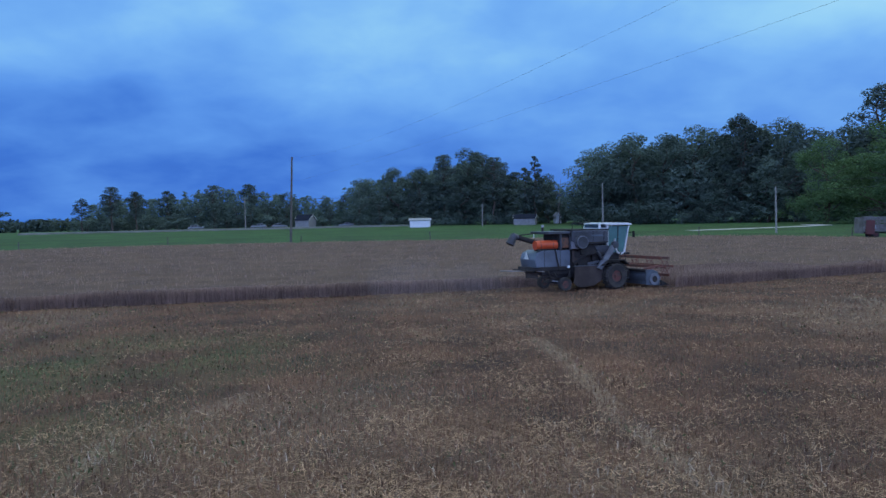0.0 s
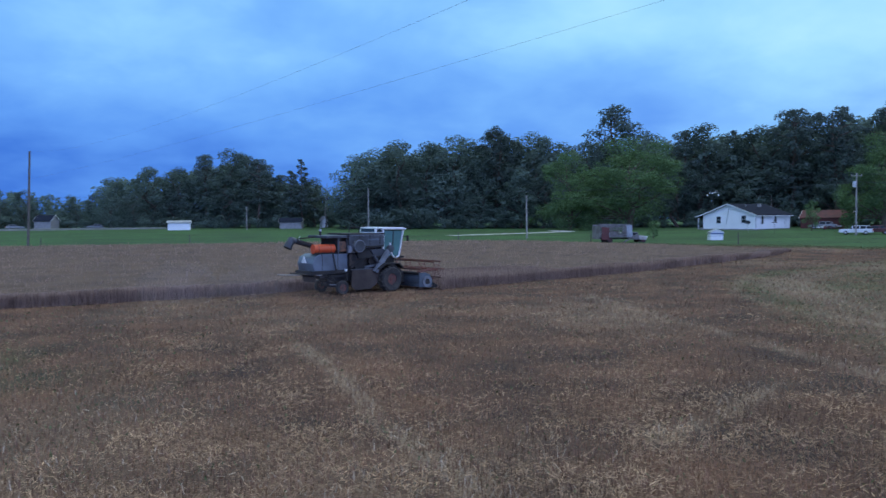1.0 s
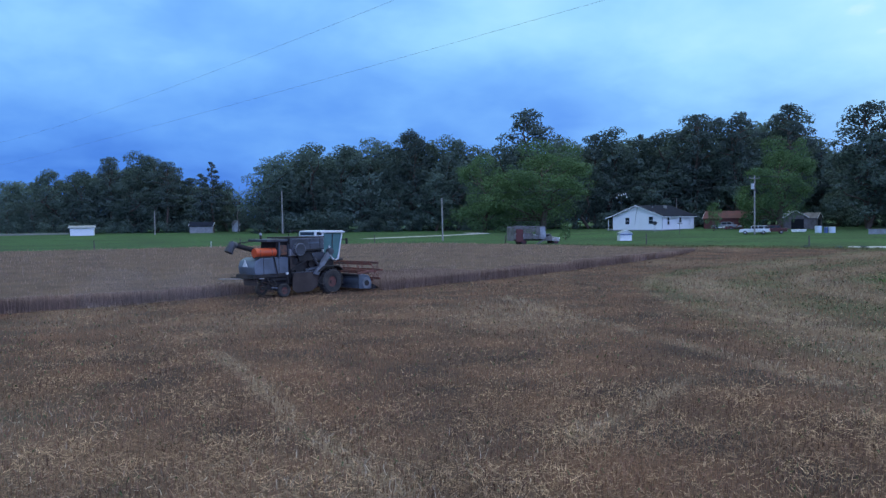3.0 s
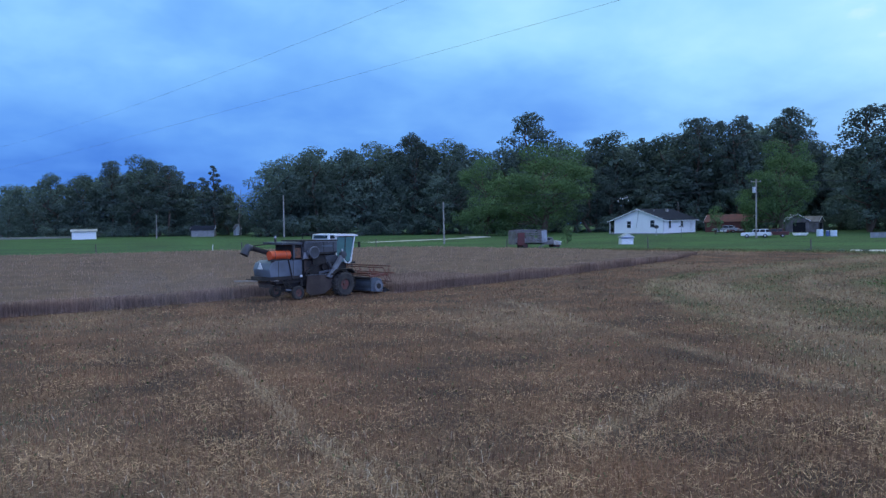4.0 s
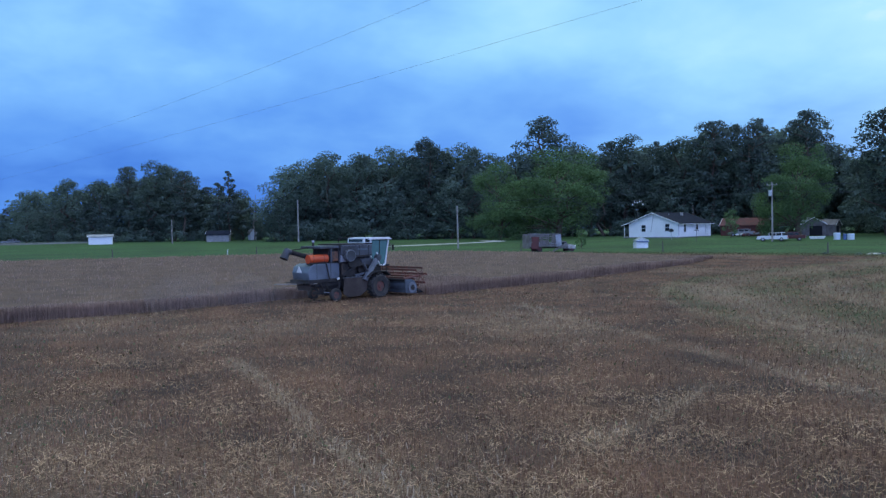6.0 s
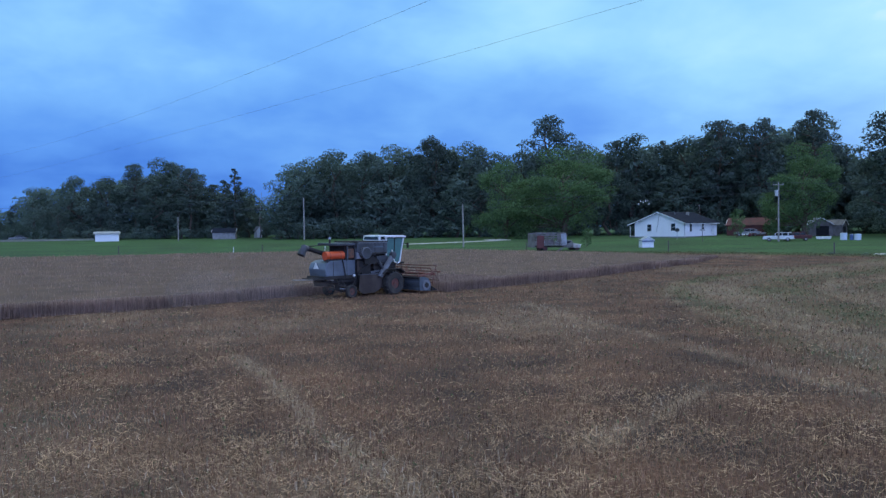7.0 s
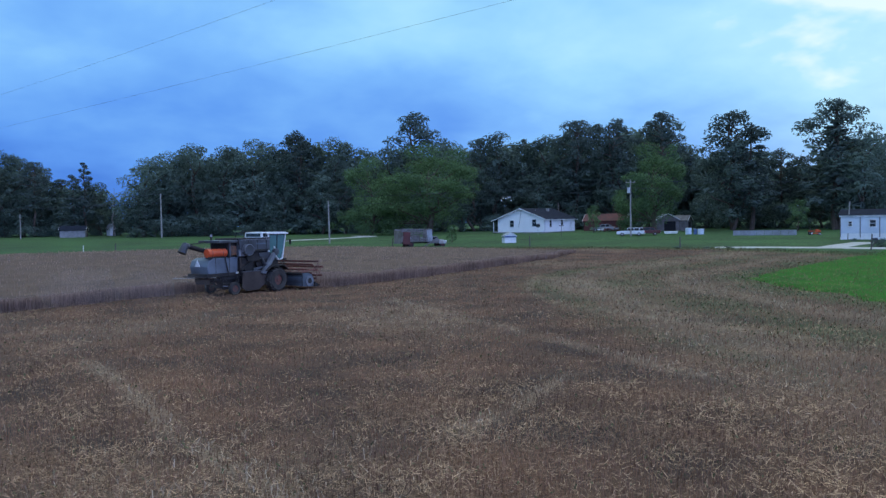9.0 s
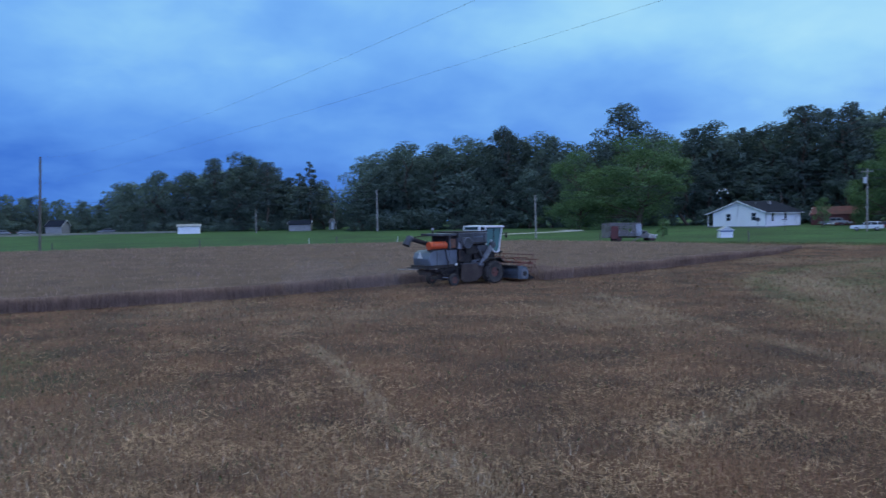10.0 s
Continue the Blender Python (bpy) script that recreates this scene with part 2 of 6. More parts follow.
def build_ground():
    bear = np.concatenate([np.arange(-48, 72, 0.4), np.arange(72, 312, 4.0)])
    near = np.concatenate([[0.0, 3, 5, 7], np.arange(8.5, 30, 0.6), np.arange(30, 60, 1.0)])
    fr = np.linspace(0, 1, 30)[1:]
    far = np.array([1.012, 1.03, 1.08, 1.15, 1.25, 1.4, 1.6, 1.85, 2.2, 2.6, 3.2, 4, 5.5, 8, 14, 30])
    cols = []
    for b in bear:
        e = float(lawn_edge((b + 180) % 360 - 180))
        wob = 0.9 * math.sin(b * 1.7) + 0.5 * math.sin(b * 5.3 + 1)
        e += wob
        cols.append(np.concatenate([near, 60 + (e - 60) * fr, e * far]))
    R = np.array(cols)
    B = np.radians(bear)[:, None]
    X, Y = R * np.sin(B), R * np.cos(B)
    Z = ground_z(X, Y) + 0.025 * np.sin(X * 0.9 + 1.3 * np.sin(Y * 0.31)) * np.sin(Y * 0.7) * (R > 7)
    nb, nr = R.shape
    V = np.stack([X, Y, Z], -1).reshape(-1, 3)
    i, j = np.meshgrid(np.arange(nb), np.arange(nr - 1), indexing="ij")
    i2 = (i + 1) % nb
    F = np.stack([i * nr + j, i * nr + j + 1, i2 * nr + j + 1, i2 * nr + j], -1).reshape(-1, 4)
    me = bpy.data.meshes.new("ground")
    me.from_pydata(V.tolist(), [], F.tolist())
    for m in (M_SOIL, M_VERGE, M_LAWN):
        me.materials.append(m)
    k = len(near) + len(fr) - 1
    idx = np.where(j < k, 0, np.where(j < k + 2, 1, 2)).reshape(-1)
    me.polygons.foreach_set("material_index", idx.astype(np.int32))
    me.polygons.foreach_set("use_smooth", np.ones(len(F), dtype=bool))
    for name, f in (("weed", weed_cover), ("straw", straw_cover)):
        me.attributes.new(name, "FLOAT", "POINT").data.foreach_set("value", f(V[:, 0], V[:, 1]).astype(np.float32))
    ob = new("ground", me)
    tagged(ob, "harvested stubble field running into mown green lawns", "ground", kind="structure")


build_ground()
RNG = np.random.default_rng(5)


def blades(x, y, z, length, width, lean, turn, rng):
    """Quads for straws standing or lying at x, y, z. lean: 0 upright, pi/2 flat."""
    n = len(x)
    d = np.stack([np.sin(lean) * np.cos(turn), np.sin(lean) * np.sin(turn), np.cos(lean)], -1)
    side = np.stack([-np.sin(turn), np.cos(turn), rng.normal(0, 0.35, n)], -1)
    side /= np.linalg.norm(side, axis=1)[:, None]
    p = np.stack([x, y, z], -1)
    w, l = np.broadcast_to(width, n)[:, None] / 2, np.broadcast_to(length, n)[:, None]
    return np.stack([p - side * w, p + side * w, p + d * l + side * w * 0.6, p + d * l - side * w * 0.6], 1)


# near boundary of the standing crop: x against y of its foot, behind and ahead of the machine
EDGE_X = [-95, -60, -40, -29, -21, -9, 0, 6, 10.3, 21.5, 23.5, 26.5, 34, 43, 53, 60]
EDGE_Y = [-12, 13.5, 29, 35.6, 39.2, 42.4, 44.4, 47.0, 49.3, 54.6, 49.7, 51.3, 55.2, 60.8, 66.5, 72.0]
CROP_H = 0.64


def in_crop(x, y):
    b = np.degrees(np.arctan2(x, y))
    r = np.hypot(x, y)
    return (y > np.interp(x, EDGE_X, EDGE_Y)) & (r < lawn_edge(b) - 1.5) & (x < 61 - np.clip(y - 73, 0, 99) * 0.35) & (y > -10)


M_STRAW = material("straw", (0.52, 0.332, 0.188), 0.75, second=(0.235, 0.138, 0.081), scale=0.5, fine=5, island=0.45, spec=0.25)
M_STUB = material("stubble", (0.298, 0.163, 0.096), 0.85, second=(0.130, 0.074, 0.050), scale=0.3, fine=5, island=0.4, spec=0.2)
M_PALE = material("pale_straw", (0.46, 0.36, 0.26), 0.75, second=(0.34, 0.26, 0.18), scale=0.8, fine=5, island=0.35, spec=0.25)
M_CROP = material("ripe_crop", (0.375, 0.257, 0.198), 0.85, second=(0.275, 0.190, 0.147), scale=0.2, fine=4, island=0.4, spec=0.15, trans=0.35)
# same plants as M_CROP, with the shade between stalks put into the colour
M_CANOPY_SHADE = material("shaded_canopy", (0.145, 0.095, 0.068), 0.95, second=(0.095, 0.064, 0.050), scale=0.35, fine=3, bump=1.0, spec=0.1)
M_WEED = material("weed_leaf", (0.110, 0.130, 0.062), 0.8, second=(0.08, 0.10, 0.046), scale=0.6, fine=6, island=0.4, spec=0.2, trans=0.2)
M_LUSH = material("lush_grass", (0.046, 0.180, 0.016), 0.9, second=(0.028, 0.110, 0.014), scale=0.45, fine=5, island=0.3, spec=0.05, trans=0.1)


def fan(n, r0, r1, b0, b1, rng, power=1.0):
    r = r0 + (r1 - r0) * rng.random(n) ** power
    b = np.radians(rng.uniform(b0, b1, n))
    return r * np.sin(b), r * np.cos(b)


def on_stubble(x, y):
    return ~in_crop(x, y) & (np.hypot(x, y) < lawn_edge(np.degrees(np.arctan2(x, y))) - 0.5)


def build_stubble():
    rng = RNG
    # lying straw
    x, y = fan(560000, 8.5, 112, -44, 70, rng, 2.2)
    keep = on_stubble(x, y) & (rng.random(len(x)) < (0.22 + 1.35 * value(x, y, 3.0, 1.0) ** 1.5 * value(x, y, 0.8, 4.0)) * np.interp(x - 0.1 * y, [-14, -3, 14, 24], [0.45, 1.0, 1.0, 0.6]))
    x, y = x[keep], y[keep]
    n = len(x)
    q = blades(x, y, ground_z(x, y) + rng.uniform(0.02, 0.12, n), rng.uniform(0.05, 0.18, n), rng.uniform(0.005, 0.009, n) * (1 + np.minimum(np.hypot(x, y), 45) / 45),
               rng.uniform(1.05, 1.62, n), rng.uniform(0, 6.28, n), rng)
    tagged(new("straw_litter", soup("straw_litter", q, M_STRAW)), "loose golden brown straw lying over the stubble", "straw", kind="stuff")
    # cut stalks still standing
    x, y = fan(270000, 8.5, 112, -44, 70, rng, 1.7)
    keep = on_stubble(x, y)
    x, y = x[keep], y[keep]
    row = np.round((x * 0.39 - y * 0.92) / 0.19) * 0.19 - (x * 0.39 - y * 0.92)
    x, y = x + 0.39 * row * 0.4, y - 0.92 * row * 0.4
    n = len(x)
    q = blades(x, y, ground_z(x, y) - 0.01, rng.uniform(0.06, 0.19, n), rng.uniform(0.006, 0.010, n) * (1 + np.hypot(x, y) / 35),
               np.abs(rng.normal(0, 0.35, n)), rng.uniform(0, 6.28, n), rng)
    tagged(new("stubble", soup("stubble", q, M_STUB)), "short cut brown stubble stalks standing in rows", "stubble", kind="stuff")
    # pale flattened straw in the wheel tracks
    x, y = fan(110000, 8.5, 60, -44, 70, rng, 1.2)
    keep = on_stubble(x, y) & (rng.random(len(x)) < 0.75 * straw_cover(x, y))
    x, y = x[keep], y[keep]
    n = len(x)
    q = blades(x, y, ground_z(x, y) + rng.uniform(0.01, 0.10, n), rng.uniform(0.06, 0.18, n), rng.uniform(0.006, 0.011, n) * (1 + np.hypot(x, y) / 40),
               rng.uniform(0.3, 1.6, n), rng.uniform(0, 6.28, n), rng)
    tagged(new("pale_straw", soup("pale_straw", q, M_PALE)), "bleached pale straw flattened along old wheel tracks", "straw", kind="stuff")
    # weeds between the stalks
    x, y = fan(200000, 8.5, 82, -44, 70, rng, 1.0)
    keep = on_stubble(x, y) & (rng.random(len(x)) < 0.045 + 0.62 * weed_cover(x, y) + 0.06 * np.clip((2 - x) / 10, 0, 1))
    x, y = x[keep], y[keep]
    n = len(x)
    q = blades(x, y, ground_z(x, y), rng.uniform(0.04, 0.11, n), rng.uniform(0.012, 0.03, n) * (1 + np.hypot(x, y) / 20), rng.uniform(0.5, 1.5, n), rng.uniform(0, 6.28, n), rng)
    tagged(new("weeds", soup("weeds", q, M_WEED)), "low green weeds growing among the stubble", "weeds", kind="stuff")


build_stubble()


def build_crop():
    rng = np.random.default_rng(11)
    # the closed canopy just under the ears, its colour darkened for shade among stalks
    xs, ys = np.arange(-95, 62, 0.8), np.arange(-12, 125, 0.8)
    X, Y = np.meshgrid(xs, ys, indexing="ij")
    ok = in_crop(X, Y) & in_crop(X, Y - 1.2)
    Z = ground_z(X, Y) + CROP_H * np.interp(X, [42, 61], [0.76, 0.34]) + 0.07 * (value(X, Y, 1.1, 7) - 0.5) + rng.uniform(-0.05, 0.05, X.shape)
    X = X + rng.uniform(-0.2, 0.2, X.shape)
    vid = np.arange(X.size).reshape(X.shape)
    good = ok[:-1, :-1] & ok[1:, :-1] & ok[:-1, 1:] & ok[1:, 1:]
    F = np.stack([vid[:-1, :-1], vid[1:, :-1], vid[1:, 1:], vid[:-1, 1:]], -1)[good]
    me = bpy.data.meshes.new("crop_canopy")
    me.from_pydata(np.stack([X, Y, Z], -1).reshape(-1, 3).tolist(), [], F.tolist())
    me.materials.append(M_CANOPY_SHADE)
    tagged(new("crop_canopy", me), "closed top of the ripe brown grain crop, darkened for shade", "crop", kind="stuff")
    # stalks: thick along the cut face, thinner over the top
    s = rng.uniform(-60, 60.5, 160000)
    depth = rng.exponential(0.32, len(s))
    x1, y1 = s, np.interp(s, EDGE_X, EDGE_Y) + depth + rng.normal(0, 0.20, len(s)) + 0.35 * (value(s, 0 * s, 0.5, 2) - 0.6) - 0.1
    x2, y2 = rng.uniform(-60, 61, 125000), rng.uniform(14, 120, 125000)
    x, y = np.concatenate([x1, x2]), np.concatenate([y1, y2])
    keep = in_crop(x, y + 0.3)
    x, y = x[keep], y[keep]
    n = len(x)
    h = CROP_H * rng.uniform(0.62, 1.15, n) * (0.90 + 0.20 * value(x, y, 2.0, 3)) * np.interp(x, [42, 61], [1.0, 0.5])
    q = blades(x, y, ground_z(x, y), h, rng.uniform(0.014, 0.030, n) * (1 + np.hypot(x, y) / 120), np.abs(rng.normal(0, 0.17, n)), rng.uniform(0, 6.28, n), rng)
    tagged(new("standing_crop", soup("standing_crop", q, M_CROP)), "ripe brown grain standing uncut with a sheer cut edge", "crop", kind="stuff")


build_crop()

# path of the combine: time 0 to 1, the middle of its drive axle on the ground
HEADING = radians(24.2)


def combine_xy(t):
    u = t / 10.0
    return 8.80 + 8.04 * u - 0.39 * u * u, 45.20 + 4.30 * u - 0.38 * u * u


def build_swath():
    """The strip of crop that the header takes, in slices that are drawn down under the knife."""
    rng = np.random.default_rng(3)
    ux, uy = math.cos(HEADING + 0.02), math.sin(HEADING + 0.02)
    ax, ay = combine_xy(0)
    slices = []
    for k in range(40):
        s0 = 2.7 + k * 0.5
        n = 620
        s, w = s0 + 0.5 * rng.random(n), rng.uniform(-2.6, 2.6, n)
        w[: n // 3] = -2.6 + rng.exponential(0.25, n // 3).clip(0, 3.5)
        x, y = ax + ux * s - uy * w, ay + uy * s + ux * w
        keep = ~in_crop(x, y)
        x, y = x[keep], y[keep]
        if len(x) < 20:
            continue
        n = len(x)
        h = CROP_H * rng.uniform(0.82, 1.12, n)
        q = blades(x, y, 0 * x, h, rng.uniform(0.016, 0.032, n), np.abs(rng.normal(0, 0.11, n)), rng.uniform(0, 6.28, n), rng)
        ob = tagged(new("crop_sheaf", soup("crop_sheaf", q, M_CROP)), "slice of standing brown grain ahead of the header", "crop", "crop before the header", "stuff")
        ob.location.z = gz(x.mean(), y.mean())
        slices.append((s0, ob))
    return slices


SWATH = build_swath()


def grass_patch():
    """The bright green mown corner and the blades on it."""
    c = (62.0, 22.0)
    corner = [(32, 15), (35.2, 20.8), (38.8, 27.6), (41.8, 33), (44.2, 35.8), (47.8, 37.6), (55, 40.4), (64, 43.8), (80, 48), (95, 52), (100, 20), (95, -12), (60, -12), (33, -8), (31, 5)]
    t = np.linspace(0, len(corner), 65)[:64]
    idx = np.arange(len(corner) + 1)
    loop = np.array(corner + corner[:1], float)
    pts = [(float(np.interp(q, idx, loop[:, 0])) + 0.25 * math.sin(9 * q), float(np.interp(q, idx, loop[:, 1])) + 0.25 * math.sin(7 * q)) for q in t]
    bm = bm_new()
    rings = [0.0, 0.2, 0.4, 0.6, 0.8, 0.93, 1.0]
    grid = []
    for f in rings[1:]:
        ring = []
        for px, py in pts:
            x, y = c[0] + (px - c[0]) * f, c[1] + (py - c[1]) * f
            ring.append(bm.verts.new((x, y, gz(x, y) + (0.06 if f < 0.99 else -0.05))))
        grid.append(ring)
    mid = bm.verts.new((*c, gz(*c) + 0.06))
    n = len(pts)
    for i in range(n):
        bm.faces.new((mid, grid[0][i], grid[0][(i + 1) % n]))
        for a, b in zip(grid, grid[1:]):
            bm.faces.new((a[i], b[i], b[(i + 1) % n], a[(i + 1) % n]))
    tagged(part("grass_patch", bm, M_LUSH, None), "bright green mown grass corner beside the stubble", "grass", kind="structure")
    rng = np.random.default_rng(8)
    n = 26000
    a, f = rng.uniform(0, 2 * math.pi, n), np.sqrt(rng.random(n)) * 1.02
    P = np.array(pts)
    i = (a / (2 * math.pi) * 64).astype(int) % 64
    x, y = c[0] + (P[i, 0] - c[0]) * f + rng.normal(0, .3, n), c[1] + (P[i, 1] - c[1]) * f + rng.normal(0, .3, n)
    q = blades(x, y, ground_z(x, y), rng.uniform(0.03, 0.08, n), rng.uniform(0.015, 0.035, n), rng.uniform(0.2, 1.3, n), rng.uniform(0, 6.28, n), rng)
    tagged(new("grass_blades", soup("grass_blades", q, M_LUSH)), "fresh green grass blades on the mown corner", "grass", kind="stuff")


grass_patch()


def verge_grass():
    """Unmown grass and seed heads between the field and the lawn."""
    rng = np.random.default_rng(31)
    n = 42000
    b = rng.uniform(-46, 68, n)
    r = lawn_edge(b) + rng.normal(1.5, 2.2, n)
    r = np.where(rng.random(n) < 0.35, lawn_edge(b) + rng.uniform(0, 60, n), r)
    x, y = r * np.sin(np.radians(b)), r * np.cos(np.radians(b))
    tall = np.where(np.abs(r - lawn_edge(b) - 1.5) < 4, rng.uniform(0.06, 0.26, n), rng.uniform(0.03, 0.09, n))
    q = blades(x, y, ground_z(x, y), tall, rng.uniform(0.02, 0.06, n), np.abs(rng.normal(0.45, 0.4, n)), rng.uniform(0, 6.28, n), rng)
    tagged(new("verge_grass", soup("verge_grass", q, M_VERGE_BLADE)), "rough olive grass along the field's edge", "grass", kind="stuff")


M_VERGE_BLADE = material("verge_blade", (0.120, 0.150, 0.062), 0.9, second=(0.14, 0.115, 0.068), scale=0.1, fine=3, island=0.45, spec=0.1, trans=0.2)
verge_grass()


def strip(name, pts, width, mat, label, category, lift=0.03):
    bm = bm_new()
    prev = None
    for k, (x, y) in enumerate(pts):
        a, b = pts[max(k - 1, 0)], pts[min(k + 1, len(pts) - 1)]
        d = Vector((b[0] - a[0], b[1] - a[1])).normalized()
        w = width * (0.92 + 0.16 * ((k * 37) % 10) / 10) / 2
        row = [bm.verts.new((x - d.y * w * s, y + d.x * w * s, gz(x - d.y * w * s, y + d.x * w * s) + (lift if abs(s) < 0.95 else -0.02))) for s in (-1, -0.9, -0.4, 0, 0.4, 0.9, 1)]
        if prev:
            for i in range(6):
                bm.faces.new((prev[i], row[i], row[i + 1], prev[i + 1]))
        prev = row
    return tagged(part(name, bm, mat, None), label, category, kind="structure")


def curve_pts(ctrl, n=40):
    t = np.linspace(0, 1, n)
    s = np.linspace(0, 1, len(ctrl))
    b = np.interp(t, s, [c[0] for c in ctrl])
    r = np.interp(t, s, [c[1] for c in ctrl])
    return [polar(a, d) for a, d in zip(b, r)]


M_GRAVEL = material("gravel_drive", (0.46, 0.44, 0.42), 0.95, second=(0.36, 0.34, 0.31), scale=0.4, fine=12, bump=0.5)
strip("driveway", curve_pts([(17.0, 152), (20, 158), (23, 164), (25.5, 172), (24.5, 182)]), 3.6, M_GRAVEL, "pale gravel farm drive crossing the lawn", "driveway")
strip("driveway", curve_pts([(49.5, 103.5), (53, 103), (57, 101.5), (61, 100), (66, 99), (72, 100)]), 3.4, M_GRAVEL, "pale gravel drive before the mobile home", "driveway")
strip("driveway", curve_pts([(56.4, 101), (57.2, 107), (58.6, 116)]), 3.2, M_GRAVEL, "short gravel spur up to the mobile home", "driveway", 0.036)
strip("road_bank", curve_pts([(-28, 246), (-20, 244), (-10, 243), (-2.5, 244)]), 6.0, material("pale_bank", (0.17, 0.17, 0.16), 0.95, second=(0.10, 0.11, 0.09), scale=0.25, fine=3), "low grey gravel bank beside the far road", "bank", 0.4)


# ---- trees ----
M_BARK = material("bark", (0.12, 0.09, 0.07), 0.95, second=(0.07, 0.052, 0.042), scale=1.5, fine=12, bump=0.6)
# M_LEAF and M_PINE: distance haze put in as a paler, bluer base colour
M_LEAF = material("broad_leaf", (0.124, 0.166, 0.135), 0.8, second=(0.088, 0.124, 0.104), scale=0.25, fine=1.0, island=0.22, objrand=0.32, trans=0.4, spec=0.06)
M_LIGHT = material("light_leaf", (0.130, 0.208, 0.088), 0.8, second=(0.085, 0.142, 0.066), scale=0.25, fine=1.0, island=0.35, objrand=0.1, trans=0.35, spec=0.06)
M_PINE = material("pine_needles", (0.098, 0.130, 0.114), 0.85, second=(0.070, 0.096, 0.086), scale=0.3, fine=1.0, island=0.22, objrand=0.25, trans=0.3, spec=0.06)


def leaf_cloud(rng, centres, radii, count, size, droop=0.0):
    """Leaf quads scattered on and in clumps given by centres and radii (n x 3)."""
    vol = np.prod(radii, axis=1) ** (2 / 3)
    which = rng.choice(len(centres), count, p=vol / vol.sum())
    d = rng.normal(size=(count, 3))
    d /= np.linalg.norm(d, axis=1)[:, None]
    d[:, 2] = np.where(rng.random(count) < 0.3, np.abs(d[:, 2]), d[:, 2])
    rad = 1 - 0.42 * rng.random(count) ** 1.9 + rng.normal(0, 0.07, count)
    p = centres[which] + d * radii[which] * rad[:, None]
    nrm = d * 1.1 + rng.normal(size=(count, 3)) * 0.45 + [0, 0, 0.35]
    nrm /= np.linalg.norm(nrm, axis=1)[:, None]
    t = np.cross(nrm, rng.normal(size=(count, 3)))
    t /= np.linalg.norm(t, axis=1)[:, None] + 1e-9
    b = np.cross(nrm, t)
    s = size * rng.uniform(0.55, 1.25, count)[:, None]
    p[:, 2] -= droop * rng.random(count)
    return np.stack([p - t * s * 0.5, p + b * s * 0.22, p + t * s * 0.5, p - b * s * 0.22], 1)


def bent_limb(bm, rng, a, b, r0, r1, seg=7, steps=4, wob=0.06):
    a, b = np.array(a, float), np.array(b, float)
    L = np.linalg.norm(b - a)
    pts = [a + (b - a) * k / steps + (rng.normal(0, wob * L, 3) * [1, 1, 0.3] if 0 < k < steps else 0) for k in range(steps + 1)]
    for k in range(steps):
        ra, rb = r0 + (r1 - r0) * k / steps, r0 + (r1 - r0) * (k + 1) / steps
        tube(bm, pts[k], pts[k + 1], ra, rb, seg, caps=False)


CROWNS = {}


